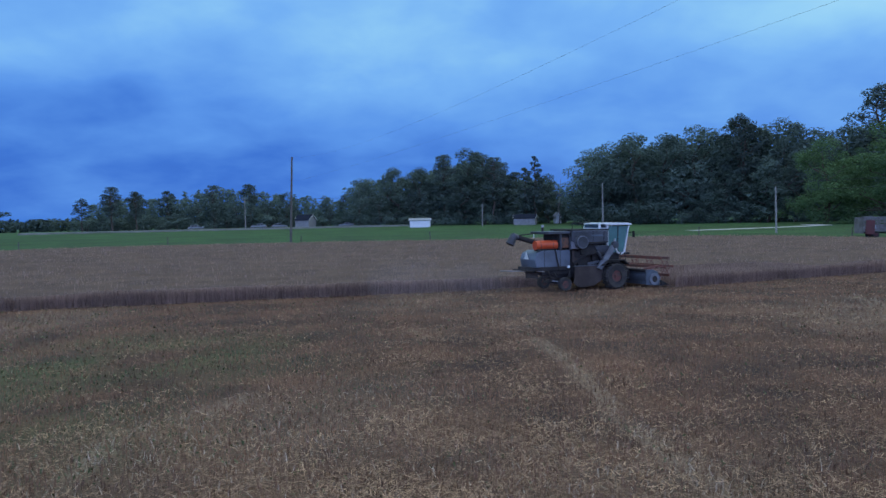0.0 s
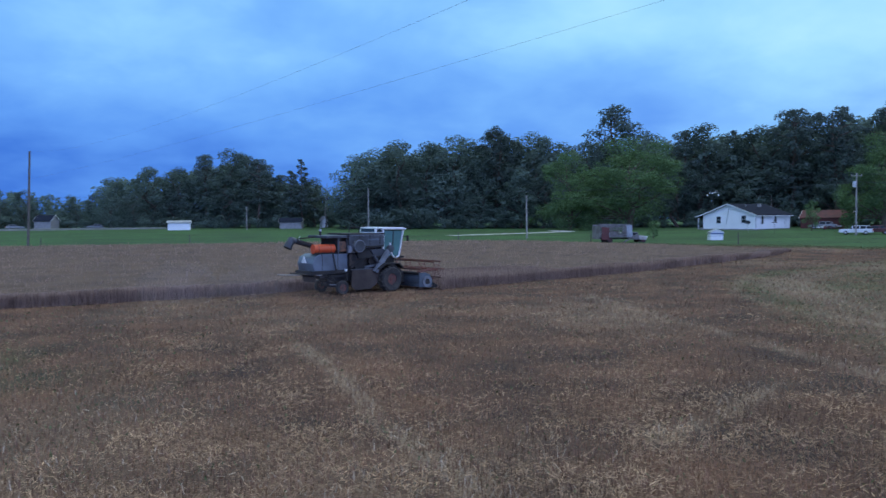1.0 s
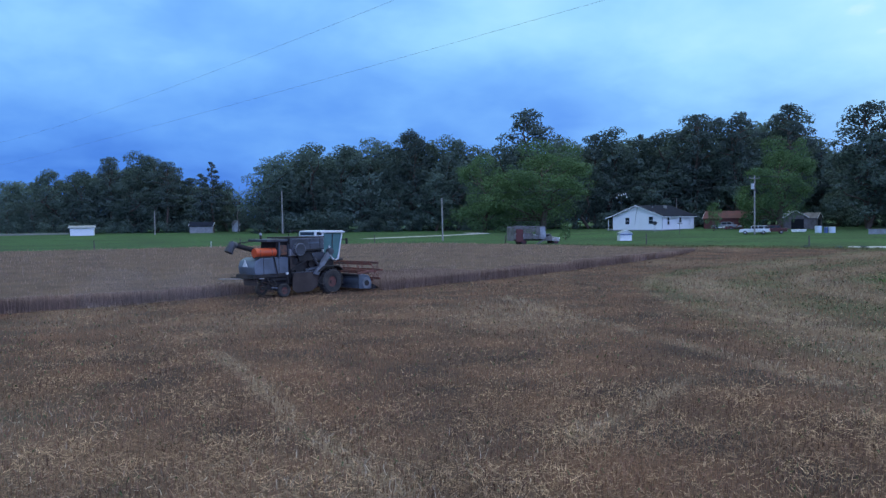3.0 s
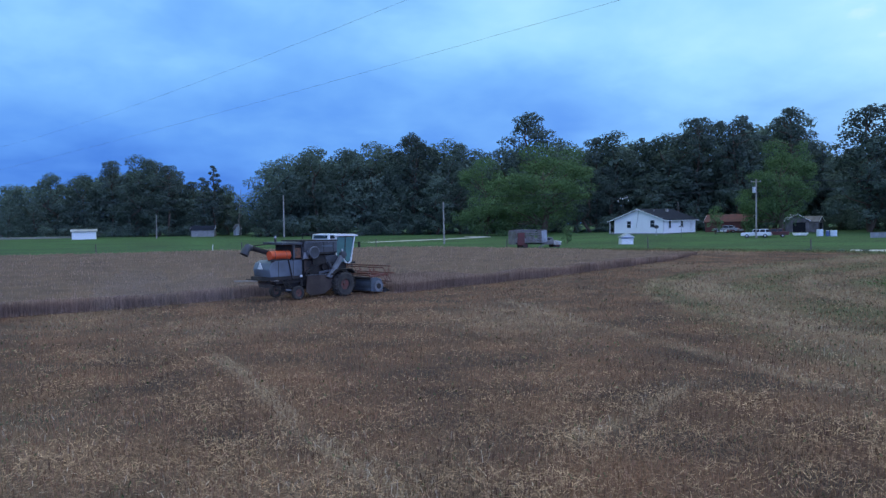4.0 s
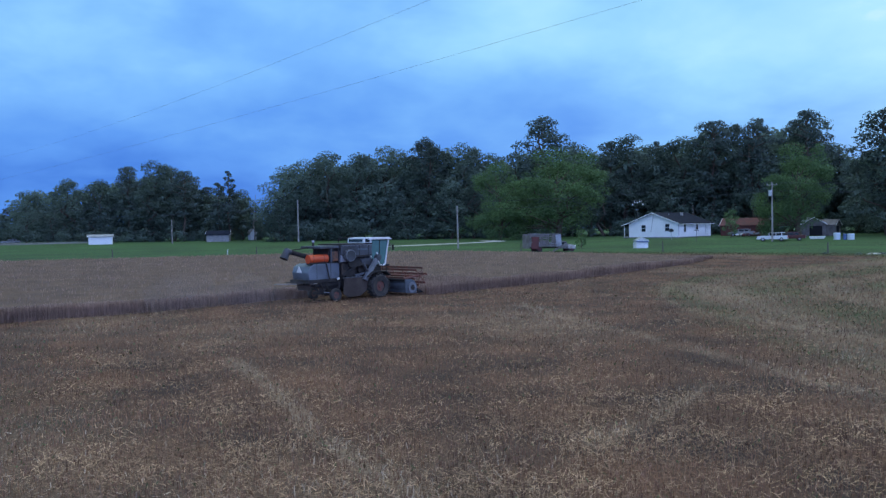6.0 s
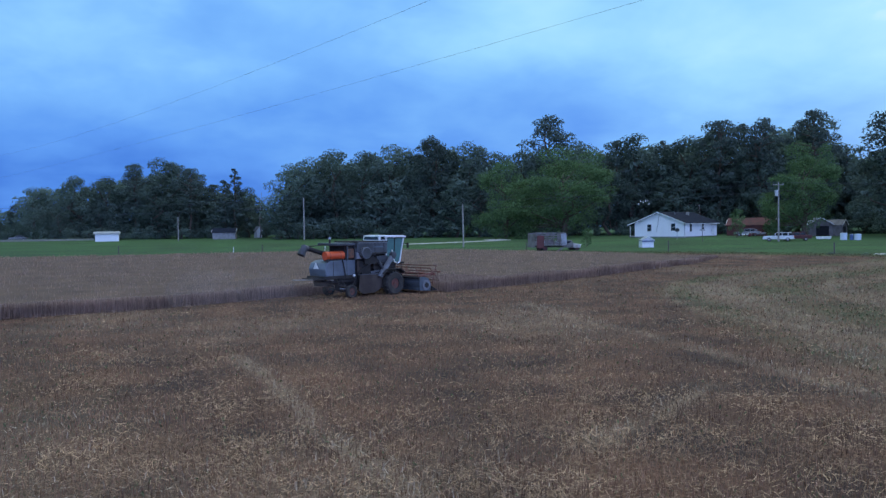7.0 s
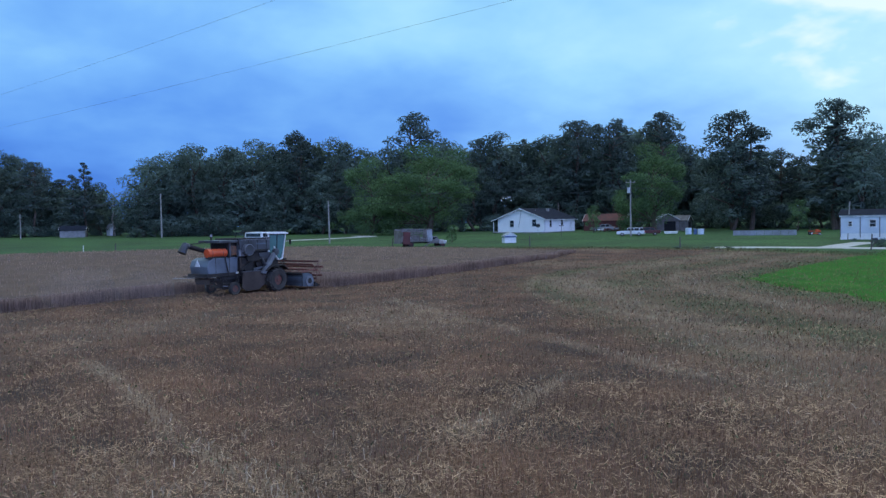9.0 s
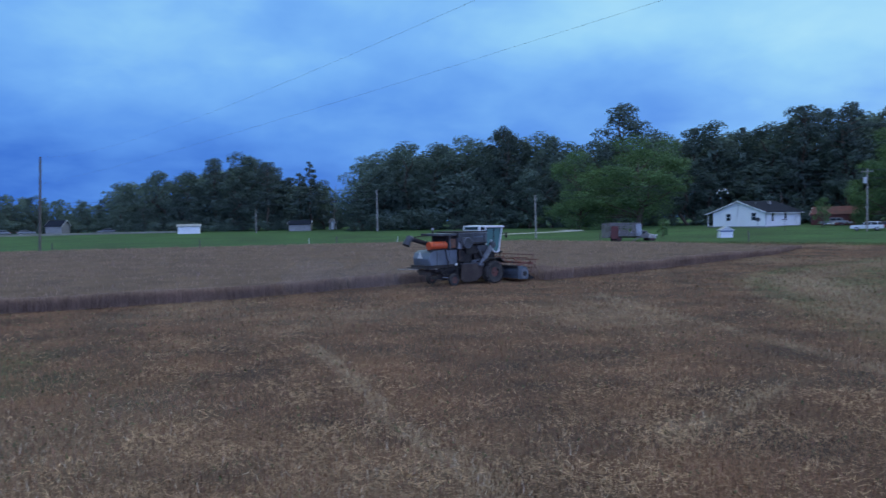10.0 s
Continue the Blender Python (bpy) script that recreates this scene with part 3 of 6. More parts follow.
def tree_proto(kind, seed, leaf, label, category="tree", group="woods"):
    """A tree about 10 m high (scaled when set out)."""
    rng = np.random.default_rng(seed)
    root = thing("tree", Matrix.Identity(4), label, category, group)
    bm = bm_new()
    C, Rd, count, size = [], [], 4400, 0.35
    if kind == "broad":
        bent_limb(bm, rng, (0, 0, 0), (rng.normal(0, .2), rng.normal(0, .2), 6.5), 0.22, 0.09)
        for k in range(26):
            h = 1.6 + 7.2 * (k / 25)
            w = 3.0 * math.sqrt(max(0.05, 1 - ((h - 4.6) / 5.3) ** 2))
            a = rng.uniform(0, 6.28)
            d = w * rng.uniform(0.55, 1.02)
            C.append((d * math.cos(a), d * math.sin(a), h))
            r = rng.uniform(0.60, 1.20)
            Rd.append((r, r, r * 0.75))
            if k % 3 == 0:
                bent_limb(bm, rng, (0, 0, max(1.2, h - 2.0)), C[-1], 0.09, 0.03, 5, 3)
        C.append((0.2, 0, 8.9)); Rd.append((1.3, 1.2, 0.9))
        C.append((0, 0, 5)); Rd.append((1.9, 1.9, 2.7))
    elif kind == "wide":
        count, size = 20000, 0.25
        bent_limb(bm, rng, (0, 0, 0), (0.1, 0.1, 5), 0.32, 0.15)
        for k in range(17):
            h = 1.2 + 6.9 * ((k * 7) % 17) / 16
            w = 4.6 * math.sqrt(max(0.05, 1 - ((h - 3.4) / 6.2) ** 2))
            a, d = k * 2.4 + rng.uniform(-.3, .3), w * rng.uniform(0.72, 0.98)
            lobe = np.array((d * math.cos(a), d * math.sin(a), h))
            bent_limb(bm, rng, (0, 0, max(1.2, h - 2.2)), lobe, 0.11, 0.03, 5, 3)
            for q in range(6):
                v = rng.normal(size=3) * (0.75, 0.75, 0.5)
                C.append(tuple(lobe + v))
                r = rng.uniform(0.55, 1.05)
                Rd.append((r, r, r * 0.7))
        C.append((0, 0, 4.4)); Rd.append((2.9, 2.9, 3.0))
        C.append((0, 0, 2.4)); Rd.append((3.2, 3.2, 1.8))
        C.append((0.6, 0, 8.6)); Rd.append((1.9, 1.9, 1.2))
    elif kind == "pine":
        count, size = 3900, 0.28
        bent_limb(bm, rng, (0, 0, 0), (rng.normal(0, .15), rng.normal(0, .15), 9.4), 0.17, 0.05, 8, 6, 0.012)
        for k in range(34):
            h = 3.8 + 5.7 * (k / 33) ** 0.9
            w = float(np.interp(h, [3.8, 5.6, 7.2, 8.6, 9.5], [1.3, 2.1, 2.05, 1.5, 0.6]))
            a = k * 2.4 + rng.uniform(-.5, .5)
            d = max(0.2, w * rng.uniform(0.4, 1.05))
            C.append((d * math.cos(a), d * math.sin(a), h + rng.uniform(-.2, .3)))
            r = rng.uniform(0.45, 0.92)
            Rd.append((r, r, r * 0.58))
            bent_limb(bm, rng, (0, 0, h - 0.5), C[-1], 0.055, 0.02, 5, 3)
        C.append((0, 0, 9.5)); Rd.append((0.6, 0.6, 0.45))
    elif kind == "cone":
        count, size = 3000, 0.36
        bent_limb(bm, rng, (0, 0, 0), (0, 0, 9.6), 0.17, 0.03, 8, 5, 0.01)
        for k in range(30):
            h = 1.5 + 8.2 * k / 29
            w = 2.3 * (1.02 - h / 10) ** 0.75
            a, d = k * 2.4, w * rng.uniform(0.5, 1.0)
            C.append((d * math.cos(a), d * math.sin(a), h))
            r = rng.uniform(0.45, 0.8) * (1.1 - h / 16)
            Rd.append((r, r, r * 0.7))
            if k % 2:
                bent_limb(bm, rng, (0, 0, h - 0.2), C[-1], 0.04, 0.015, 4, 2)
        C.append((0, 0, 4)); Rd.append((1.2, 1.2, 2.4))
    elif kind == "flat":
        count, size = 6000, 0.55
        for sx in (-1, 1):
            bent_limb(bm, rng, (0, 0, 0), (sx * 2.2, 0, 7), 0.28, 0.10)
        for k in range(24):
            a, d = k * 2.4, 19.0 * math.sqrt((k + 0.5) / 24)
            C.append((d * math.cos(a), d * math.sin(a) * 0.6, 8.6 - 0.008 * d * d + rng.uniform(-.9, .7)))
            r = rng.uniform(1.5, 3.2)
            Rd.append((r, r, 0.55))
            bent_limb(bm, rng, (0.2 * d * math.cos(a), 0, 5), C[-1], 0.10, 0.03, 5, 3)
    elif kind == "shrub":
        count, size = 1300, 0.82
        for k in range(5):
            tube(bm, (0, 0, 0), (rng.normal(0, 2), rng.normal(0, 2), 5), 0.12, 0.04, 5)
        for k in range(20):
            a, d = rng.uniform(0, 6.28), 4.2 * math.sqrt(rng.random())
            C.append((d * math.cos(a), d * math.sin(a), rng.uniform(0.8, 7.8 - d * 0.6)))
            r = rng.uniform(1.2, 2.4)
            Rd.append((r, r, r * 0.8))
    part("trunk", bm, M_BARK, root, "dark ridged bark")
    q = leaf_cloud(rng, np.array(C), np.array(Rd), count, size)
    crown = new("crown", soup("crown", q, leaf))
    crown.parent = root
    CROWNS[root.name] = q
    return root


def snag_proto():
    rng = np.random.default_rng(77)
    root = thing("dead_tree", Matrix.Identity(4), "bare dead grey tree standing before the woods", "tree")
    bm = bm_new()
    bent_limb(bm, rng, (0, 0, 0), (0.4, 0, 9.8), 0.16, 0.03, 7, 6, 0.02)
    for h, dx, dz in ((4, 1.2, 1.6), (5.2, -1.0, 1.9), (6.5, 1.0, 1.4), (7.6, -0.7, 1.5)):
        bent_limb(bm, rng, (0.04 * h, 0, h), (0.04 * h + dx, rng.normal(0, .4), h + dz), 0.06, 0.015, 5, 3)
    part("trunk", bm, material("dead_wood", (0.22, 0.20, 0.18), 0.95, scale=1, fine=10), root)
    return root


PROTO = {
    "broad": [tree_proto("broad", s, M_LEAF, "dense dark green broadleaf tree at the wood's edge") for s in (1, 2, 3)],
    "pine": [tree_proto("pine", s, M_PINE, "tall dark pine with an open ragged crown") for s in (11, 12, 13)],
    "cone": [tree_proto("cone", s, M_PINE, "dark conical evergreen tree in the woods") for s in (21, 22)],
    "wide": [tree_proto("wide", 31, M_LIGHT, "broad rounded yard tree with lighter green leaves", group="yard trees")],
    "flat": [tree_proto("flat", 41, M_LEAF, "wide flat-topped tree standing alone on the grass", group="yard trees")],
    "shrub": [tree_proto("shrub", s, M_LEAF, "bushy green undergrowth at the foot of the woods", "shrub") for s in (51, 52)],
    "young": [tree_proto("broad", 61, M_LIGHT, "small young light green tree on the lawn", group="yard trees")],
}
USED = set()
TREE_RNG = random.Random(4)


def set_tree(kind, bearing, r, height, wide=1.0):
    x, y = polar(bearing, r)
    src = TREE_RNG.choice(PROTO[kind])
    s = height / 10.0
    m = pose(x, y, gz(x, y) - 0.15, 0, 0, TREE_RNG.uniform(0, 360)) @ Matrix.Diagonal((s * wide, s * wide, s, 1))
    if src.name in USED:
        k = src.scale
        return copy_thing(src, m @ Matrix.Diagonal((1 / k[0], 1 / k[1], 1 / k[2], 1)))
    USED.add(src.name)
    src.matrix_basis = m
    return src


def top_height(el, bearing, r):
    """Height of a tree whose top stands el (in 1/1000 of its distance) over the eye."""
    return 1.05 * (4.1 + el / 1000 * r - gz(*polar(bearing, r)))


# skyline: bearing, rise of the tops over the eye per 1000 m
SKY_LEFT = [(-40, 22), (-36, 25), (-30.3, 22), (-29.8, 8), (-25.3, 8), (-24.3, 24), (-22.5, 34), (-21, 33), (-19, 38), (-16, 44), (-13.6, 45), (-11, 36), (-8.4, 31), (-7, 31),
            (-6, 51), (-3.6, 64), (-1.6, 64), (0.1, 77), (1.7, 86), (2.8, 76), (4, 69), (5.2, 54), (7.4, 52), (8.4, 30)]
SKY_RIGHT = [(9.7, 31), (10.3, 80), (11.7, 88), (13.5, 98), (15.5, 95), (17.3, 103), (18.6, 92), (20.6, 109), (23, 106), (25, 93), (27, 95), (30.4, 106), (33.4, 100), (34.9, 109), (36.6, 98), (38.2, 104),
             (40.3, 118), (41.8, 112), (43.1, 118), (45, 110), (46.6, 118), (47.9, 78), (48.9, 72), (51, 96), (53.6, 76), (54.8, 66), (57, 98), (60, 84), (61.5, 55), (66, 58), (72, 70)]
SKY = SKY_LEFT + SKY_RIGHT


def skyline(b):
    return float(np.interp(b, [p[0] for p in SKY], [p[1] for p in SKY]))


def wood_edge(b):
    return float(np.interp(b, [-40, -25, -7, -6, 8.5, 9.3, 22, 34, 46, 55, 64, 75], [300, 275, 268, 252, 242, 214, 208, 206, 206, 190, 182, 178]))


def joined_crown(kind, bearing, r, height, wide):
    """Crown leaves of a tree deep in the woods, coarser than those of the edge."""
    src = TREE_RNG.choice(PROTO[kind])
    q = CROWNS[src.name][::6].astype(float)
    mid = q.mean(axis=1, keepdims=True)
    q = mid + (q - mid) * 2.3
    a, s = TREE_RNG.uniform(0, 6.28), height / 10
    c, d = math.cos(a), math.sin(a)
    x, y = polar(bearing, r)
    out = np.empty_like(q)
    out[..., 0] = x + s * wide * (c * q[..., 0] - d * q[..., 1])
    out[..., 1] = y + s * wide * (d * q[..., 0] + c * q[..., 1])
    out[..., 2] = gz(x, y) + s * q[..., 2]
    return out


def build_woods():
    rnd = TREE_RNG
    behind = []
    # tops that make the skyline
    for b, el in SKY:
        if el < 30 or b < -25:
            continue
        r = wood_edge(b) + rnd.uniform(4, 10)
        kind = ("pine" if b < -15 else rnd.choice(("pine", "broad", "broad"))) if b < 9 else rnd.choice(("broad", "broad", "broad", "cone", "pine"))
        set_tree(kind, b, r, top_height(el, b, r) * 0.99, rnd.uniform(0.9, 1.15))
    # the body of the woods, four rows deep
    for row, (back, frac) in enumerate(((1, 0.70), (9, 0.88), (18, 0.94), (30, 0.92))):
        b = -24.5
        while b < 70:
            r = wood_edge(b) + back + rnd.uniform(-3, 4)
            el = skyline(b)
            if el > 25:
                top = top_height(el, b, r)
                h = top * frac * rnd.uniform(0.82, 1.0)
                kind = rnd.choice(("broad", "broad", "broad", "cone") if row else ("broad", "broad", "shrub"))
                if kind == "shrub":
                    h = min(h, rnd.uniform(6, 9))
                wide = rnd.uniform(0.95, 1.3)
                if row:
                    behind.append(joined_crown(kind, b, r, h, wide))
                else:
                    set_tree(kind, b, r, h, wide)
            b += math.degrees(rnd.uniform(4.0, 6.5) / r)
    tagged(new("deep_woods", soup("deep_woods", np.concatenate(behind), M_LEAF)), "dense dark green mixed woods behind the edge trees", "woods", kind="stuff")
    # undergrowth along the edge
    b = -24.0
    while b < 70:
        r = wood_edge(b) - rnd.uniform(1, 4)
        if not (33 < b < 47 and rnd.random() < 0.5):
            set_tree("shrub", b, r, rnd.uniform(3.0, 6.5), rnd.uniform(1.0, 1.5))
        b += math.degrees(rnd.uniform(3.2, 5.5) / r)
    # named single trees: kind, bearing, distance, rise of the top, width
    for kind, b, r, el, wide in (("pine", 28.7, 215, 130, 0.95), ("pine", 50.6, 182, 118, 1.2), ("pine", 56.9, 180, 124, 1.2), ("pine", 46.0, 205, 122, 0.9), ("pine", 42.8, 205, 116, 0.9),
                                 ("pine", 40.2, 208, 117, 0.9), ("cone", 6.6, 236, 72, 1.15), ("cone", 5.9, 239, 58, 1.3), ("pine", 3.6, 244, 72, 1.0), ("pine", 20.4, 212, 110, 0.9), ("cone", 56.8, 178, 104, 1.6), ("broad", 58.3, 178, 90, 1.2),
                                 ("cone", 51.8, 181, 100, 1.4), ("broad", 50.6, 181, 92, 1.2), ("pine", -22.5, 262, 42.5, 1.15), ("pine", -24.3, 264, 30, 1.1), ("pine", -21.0, 262, 37, 1.1)):
        set_tree(kind, b, r, top_height(el, b, r), wide)
    for b, r, el, wide in ((29.7, 184, 96, 1.18), (25.6, 186, 81, 0.82), (45.4, 172, 90, 0.80)):
        set_tree("wide", b, r, top_height(el, b, r), wide)
    set_tree("flat", -32.4, 182, top_height(30, -32.4, 182), 1.0)
    set_tree("young", 41.3, 158, 5.6, 0.8)
    set_tree("young", 31.3, 128, 3.2, 0.9)
    set_tree("young", 54.6, 168, 6.5, 1.0)
    snag = snag_proto()
    x, y = polar(8.25, 236)
    h = top_height(44, 8.25, 236)
    snag.matrix_basis = pose(x, y, gz(x, y), 0, 0, 0) @ Matrix.Diagonal((h / 10, h / 10, h / 10, 1))


build_woods()


def far_woods():
    """The low distant treeline on the horizon."""
    rng = np.random.default_rng(9)
    C, Rd = [], []
    for b in np.arange(-48, 75, 0.35):
        r = 470 + 25 * math.sin(b)
        el = np.interp(b, [-48, -40, -36, -30.5, -29.5, -8, 75], [27, 25, 27, 23, 9, 11, 14])
        x, y = polar(b, r)
        z = gz(x, y)
        h = (4.1 + el / 1000 * r - z) * rng.uniform(0.75, 1.0)
        C.append((x, y, z + h * 0.5)); Rd.append((3.8, 3.8, h * 0.52))
    q = leaf_cloud(rng, np.array(C), np.array(Rd), 40000, 3.0)
    tagged(new("distant_woods", soup("distant_woods", q, M_LEAF)), "low dark treeline on the far horizon", "woods", kind="stuff")


far_woods()

# ---- poles, wires, fence ----
M_POLE = material("weathered_pole", (0.33, 0.305, 0.28), 0.9, second=(0.22, 0.20, 0.18), scale=2, fine=14, bump=0.3)
M_POST = material("fence_post", (0.13, 0.115, 0.10), 0.9, scale=4, fine=20)
M_WIRE = material("wire", (0.06, 0.065, 0.075), 0.6)
M_METAL = material("galvanised", (0.42, 0.43, 0.44), 0.45, 0.6, scale=4, fine=20)


def utility_pole(bearing, r, height, lean=0.0, arm=True, lamp=False, radius=0.15, wood=None):
    x, y = polar(bearing, r)
    root = thing("utility_pole", pose(x, y, gz(x, y) - 0.05, 0, -lean, -bearing), "weathered wooden utility pole standing in the grass", "pole", "utility poles")
    bm = bm_new()
    tube(bm, (0, 0, -0.3), (0, 0, height), radius, radius * 0.68, 12)
    part("pole", bm, wood or M_POLE, root)
    if arm:
        bm = box(bm_new(), (0, -0.14, height - 0.5), (1.7, 0.10, 0.12), bevel=0.01)
        part("crossarm", bm, M_POLE, root)
        for dx in (-0.7, 0.0, 0.7):
            bm = tube(bm_new(), (dx, -0.14, height - 0.44), (dx, -0.14, height - 0.24), 0.05, 0.035, 8)
            part("insulator", bm, M_METAL, root)
    if lamp:
        bm = tube(bm_new(), (-0.32, -0.1, height - 2.3), (-0.32, -0.1, height - 1.35), 0.26, 0.26, 14)
        part("transformer", bm, material("pale_metal", (0.55, 0.57, 0.60), 0.5, scale=3), root, "pale grey transformer can")
        bm = tube(bm_new(), (0, 0, height - 1.8), (-0.3, -0.1, height - 1.8), 0.04)
        part("bracket", bm, M_METAL, root)
    return root


def pole_of(bearing, r, el_top, **k):
    x, y = polar(bearing, r)
    return utility_pole(bearing, r, 4.1 + el_top / 1429 * r - gz(x, y), **k)


pole_of(-10.85, 126, 113, lean=-2.2, arm=False, radius=0.19, wood=M_POST)
pole_of(22.58, 135, 41, lean=0.5, arm=False)
pole_of(11.27, 203, 56, arm=False, radius=0.2)
pole_of(43.9, 143, 68, lamp=True)
pole_of(2.8, 215, 24, arm=False)
pole_of(-13.9, 245, 43, arm=True)
pole_of(57.55, 126, 22, arm=False, lean=-2.5, radius=0.11)
pole_of(38.9, 176, 33, arm=False, radius=0.06)


def wire(a, b, sag, radius, label):
    cu = bpy.data.curves.new("overhead_wire", "CURVE")
    cu.dimensions, cu.bevel_depth, cu.bevel_resolution = "3D", radius, 1
    sp = cu.splines.new("POLY")
    n = 28
    sp.points.add(n)
    for k in range(n + 1):
        t = k / n
        p = Vector(a).lerp(Vector(b), t)
        p.z -= sag * 4 * t * (1 - t)
        sp.points[k].co = (*p, 1)
    cu.materials.append(M_WIRE)
    return tagged(new("overhead_wire", cu), label, "wire", "overhead wires")


LINE_A = (-23.7, 123.7)
wire((*LINE_A, 10.06), (27.94, -22.0, 11.49), 0.89, 0.0036, "thin dark overhead wire sagging across the sky")
wire((*LINE_A, 14.0), (20.9, -22.0, 12.1), 2.75, 0.0032, "thin dark overhead wire sagging across the sky")


def far_wire(b0, r0, e0, b1, r1, e1, sag):
    p, q = polar(b0, r0), polar(b1, r1)
    wire((*p, 4.1 + e0 / 1429 * r0), (*q, 4.1 + e1 / 1429 * r1), sag, 0.026, "dark distribution wire strung before the woods")


for de in (0, -13):
    far_wire(-13.9, 245, 40 + de, 11.27, 203, 54 + de, 1.0)
    far_wire(11.27, 203, 54 + de, 43.9, 143, 66 + de, 1.6)
    far_wire(43.9, 143, 66 + de, 75, 150, 60 + de, 1.2)


def field_fence():
    posts = []
    b = -47.0
    k = 0
    while b < 66:
        r = float(lawn_edge(b)) + 5.5
        x, y = polar(b, r)
        if not 56 < b < 59:
            root = thing("fence_post", pose(x, y, gz(x, y), TREE_RNG.uniform(-2, 2), TREE_RNG.uniform(-2, 2), -b), "dark weathered fence post at the field's edge", "fence post", "field fence")
            bm = tube(bm_new(), (0, 0, -0.2), (0, 0, 1.5 if k % 2 else 1.3), 0.085, 0.075, 8)
            part("post", bm, M_POST, root)
            bm = box(bm_new(), (0, -0.09, 1.0), (0.03, 0.03, 0.05))
            part("staple", bm, M_METAL, root)
            posts.append((x, y, gz(x, y)))
        b += math.degrees(20.0 / r)
        k += 1
    for hgt in (0.5, 1.0):
        cu = bpy.data.curves.new("fence_wire", "CURVE")
        cu.dimensions, cu.bevel_depth, cu.bevel_resolution = "3D", 0.006, 0
        sp = cu.splines.new("POLY")
        sp.points.add(len(posts) - 1)
        for p, (x, y, z) in zip(sp.points, posts):
            p.co = (x, y, z + hgt, 1)
        cu.materials.append(M_WIRE)
        tagged(new("fence_wire", cu), "thin fence wire strung along the field's edge", "wire", "field fence wires")


field_fence()


# ---- buildings ----
M_WHITE = material("white_siding", (0.80, 0.80, 0.79), 0.6, second=(0.72, 0.72, 0.71), scale=0.6, fine=6, low=0.3, high=0.8)
M_TRIM = material("white_trim", (0.82, 0.82, 0.80), 0.5, scale=2)
M_ROOF = material("dark_shingles", (0.018, 0.023, 0.036), 0.95, second=(0.012, 0.015, 0.024), scale=1.2, fine=10, bump=0.4, spec=0.08)
M_PANE = material("dark_pane", (0.02, 0.025, 0.03), 0.12, spec=0.6, scale=2)
M_BLOCK = material("foundation_block", (0.30, 0.29, 0.28), 0.9, scale=2, fine=12)
M_RUST = material("rusty_iron", (0.135, 0.046, 0.042), 0.8, 0.1, second=(0.085, 0.040, 0.038), scale=0.9, fine=8)
M_GREYWOOD = material("grey_boards", (0.20, 0.185, 0.175), 0.9, second=(0.125, 0.112, 0.105), scale=1.2, fine=9, bump=0.3)
M_TIN = material("tin_sheet", (0.34, 0.355, 0.37), 0.55, 0.4, second=(0.25, 0.25, 0.26), scale=0.8, fine=6)
M_BLUEWALL = material("pale_blue_wall", (0.60, 0.66, 0.72), 0.6, second=(0.52, 0.58, 0.64), scale=0.5)
M_DARK = material("dark_opening", (0.018, 0.018, 0.02), 0.9)


def window(parent, c, w, h, face):
    """A sash window set on a wall. face: x, -x, y or -y outward."""
    ax = 0 if "x" in face else 1
    sg = -1 if "-" in face else 1

    def sized(cx, ww, hh, depth, off, dz=0.0):
        p, s = [c[0], c[1], c[2] + dz], [ww, ww, hh]
        s[ax] = depth
        p[ax] += sg * off
        p[1 - ax] += cx
        return p, s
    win = part("window", box(bm_new(), *sized(0, w, h, 0.06, 0.012)), M_PANE, parent, "dark glazed sash window")
    for name, cx, ww, hh, dz in (("jamb", -w / 2, 0.09, h + 0.14, 0), ("jamb", w / 2, 0.09, h + 0.14, 0), ("head", 0, w, 0.10, h / 2), ("sill", 0, w + 0.2, 0.09, -h / 2), ("sash_bar", 0, w, 0.06, 0)):
        part(name, box(bm_new(), *sized(cx, ww, hh, 0.10, 0.05, dz), bevel=0.008), M_TRIM, win)
    return win


def gable_body(name, root, W, L, eave, ridge, wall, roof, over=0.4, base=0.0):
    """Walls as one prism with gables at both ends (along y), a two-pitch roof with thickness."""
    bm = prism(bm_new(), [(-W / 2, base), (W / 2, base), (W / 2, eave), (0, ridge), (-W / 2, eave)], "y", 0, L)
    part("wall", bm, wall, root)
    sl = (ridge - eave) / (W / 2)
    for sg in (-1, 1):
        x1, z1 = sg * (W / 2 + over), eave - sl * over
        bm = prism(bm_new(), [(0, ridge + 0.03), (x1, z1 + 0.03), (x1, z1 + 0.17), (0, ridge + 0.17)], "y", -over, L + over)
        part("roof", bm, roof, root)
        for yy in (-over - 0.03, L + over + 0.03):
            bm = prism(bm_new(), [(0, ridge + 0.0), (x1, z1 - 0.02), (x1, z1 + 0.16), (0, ridge + 0.18)], "y", yy - 0.025, yy + 0.025)
            part("bargeboard", bm, M_TRIM, root)


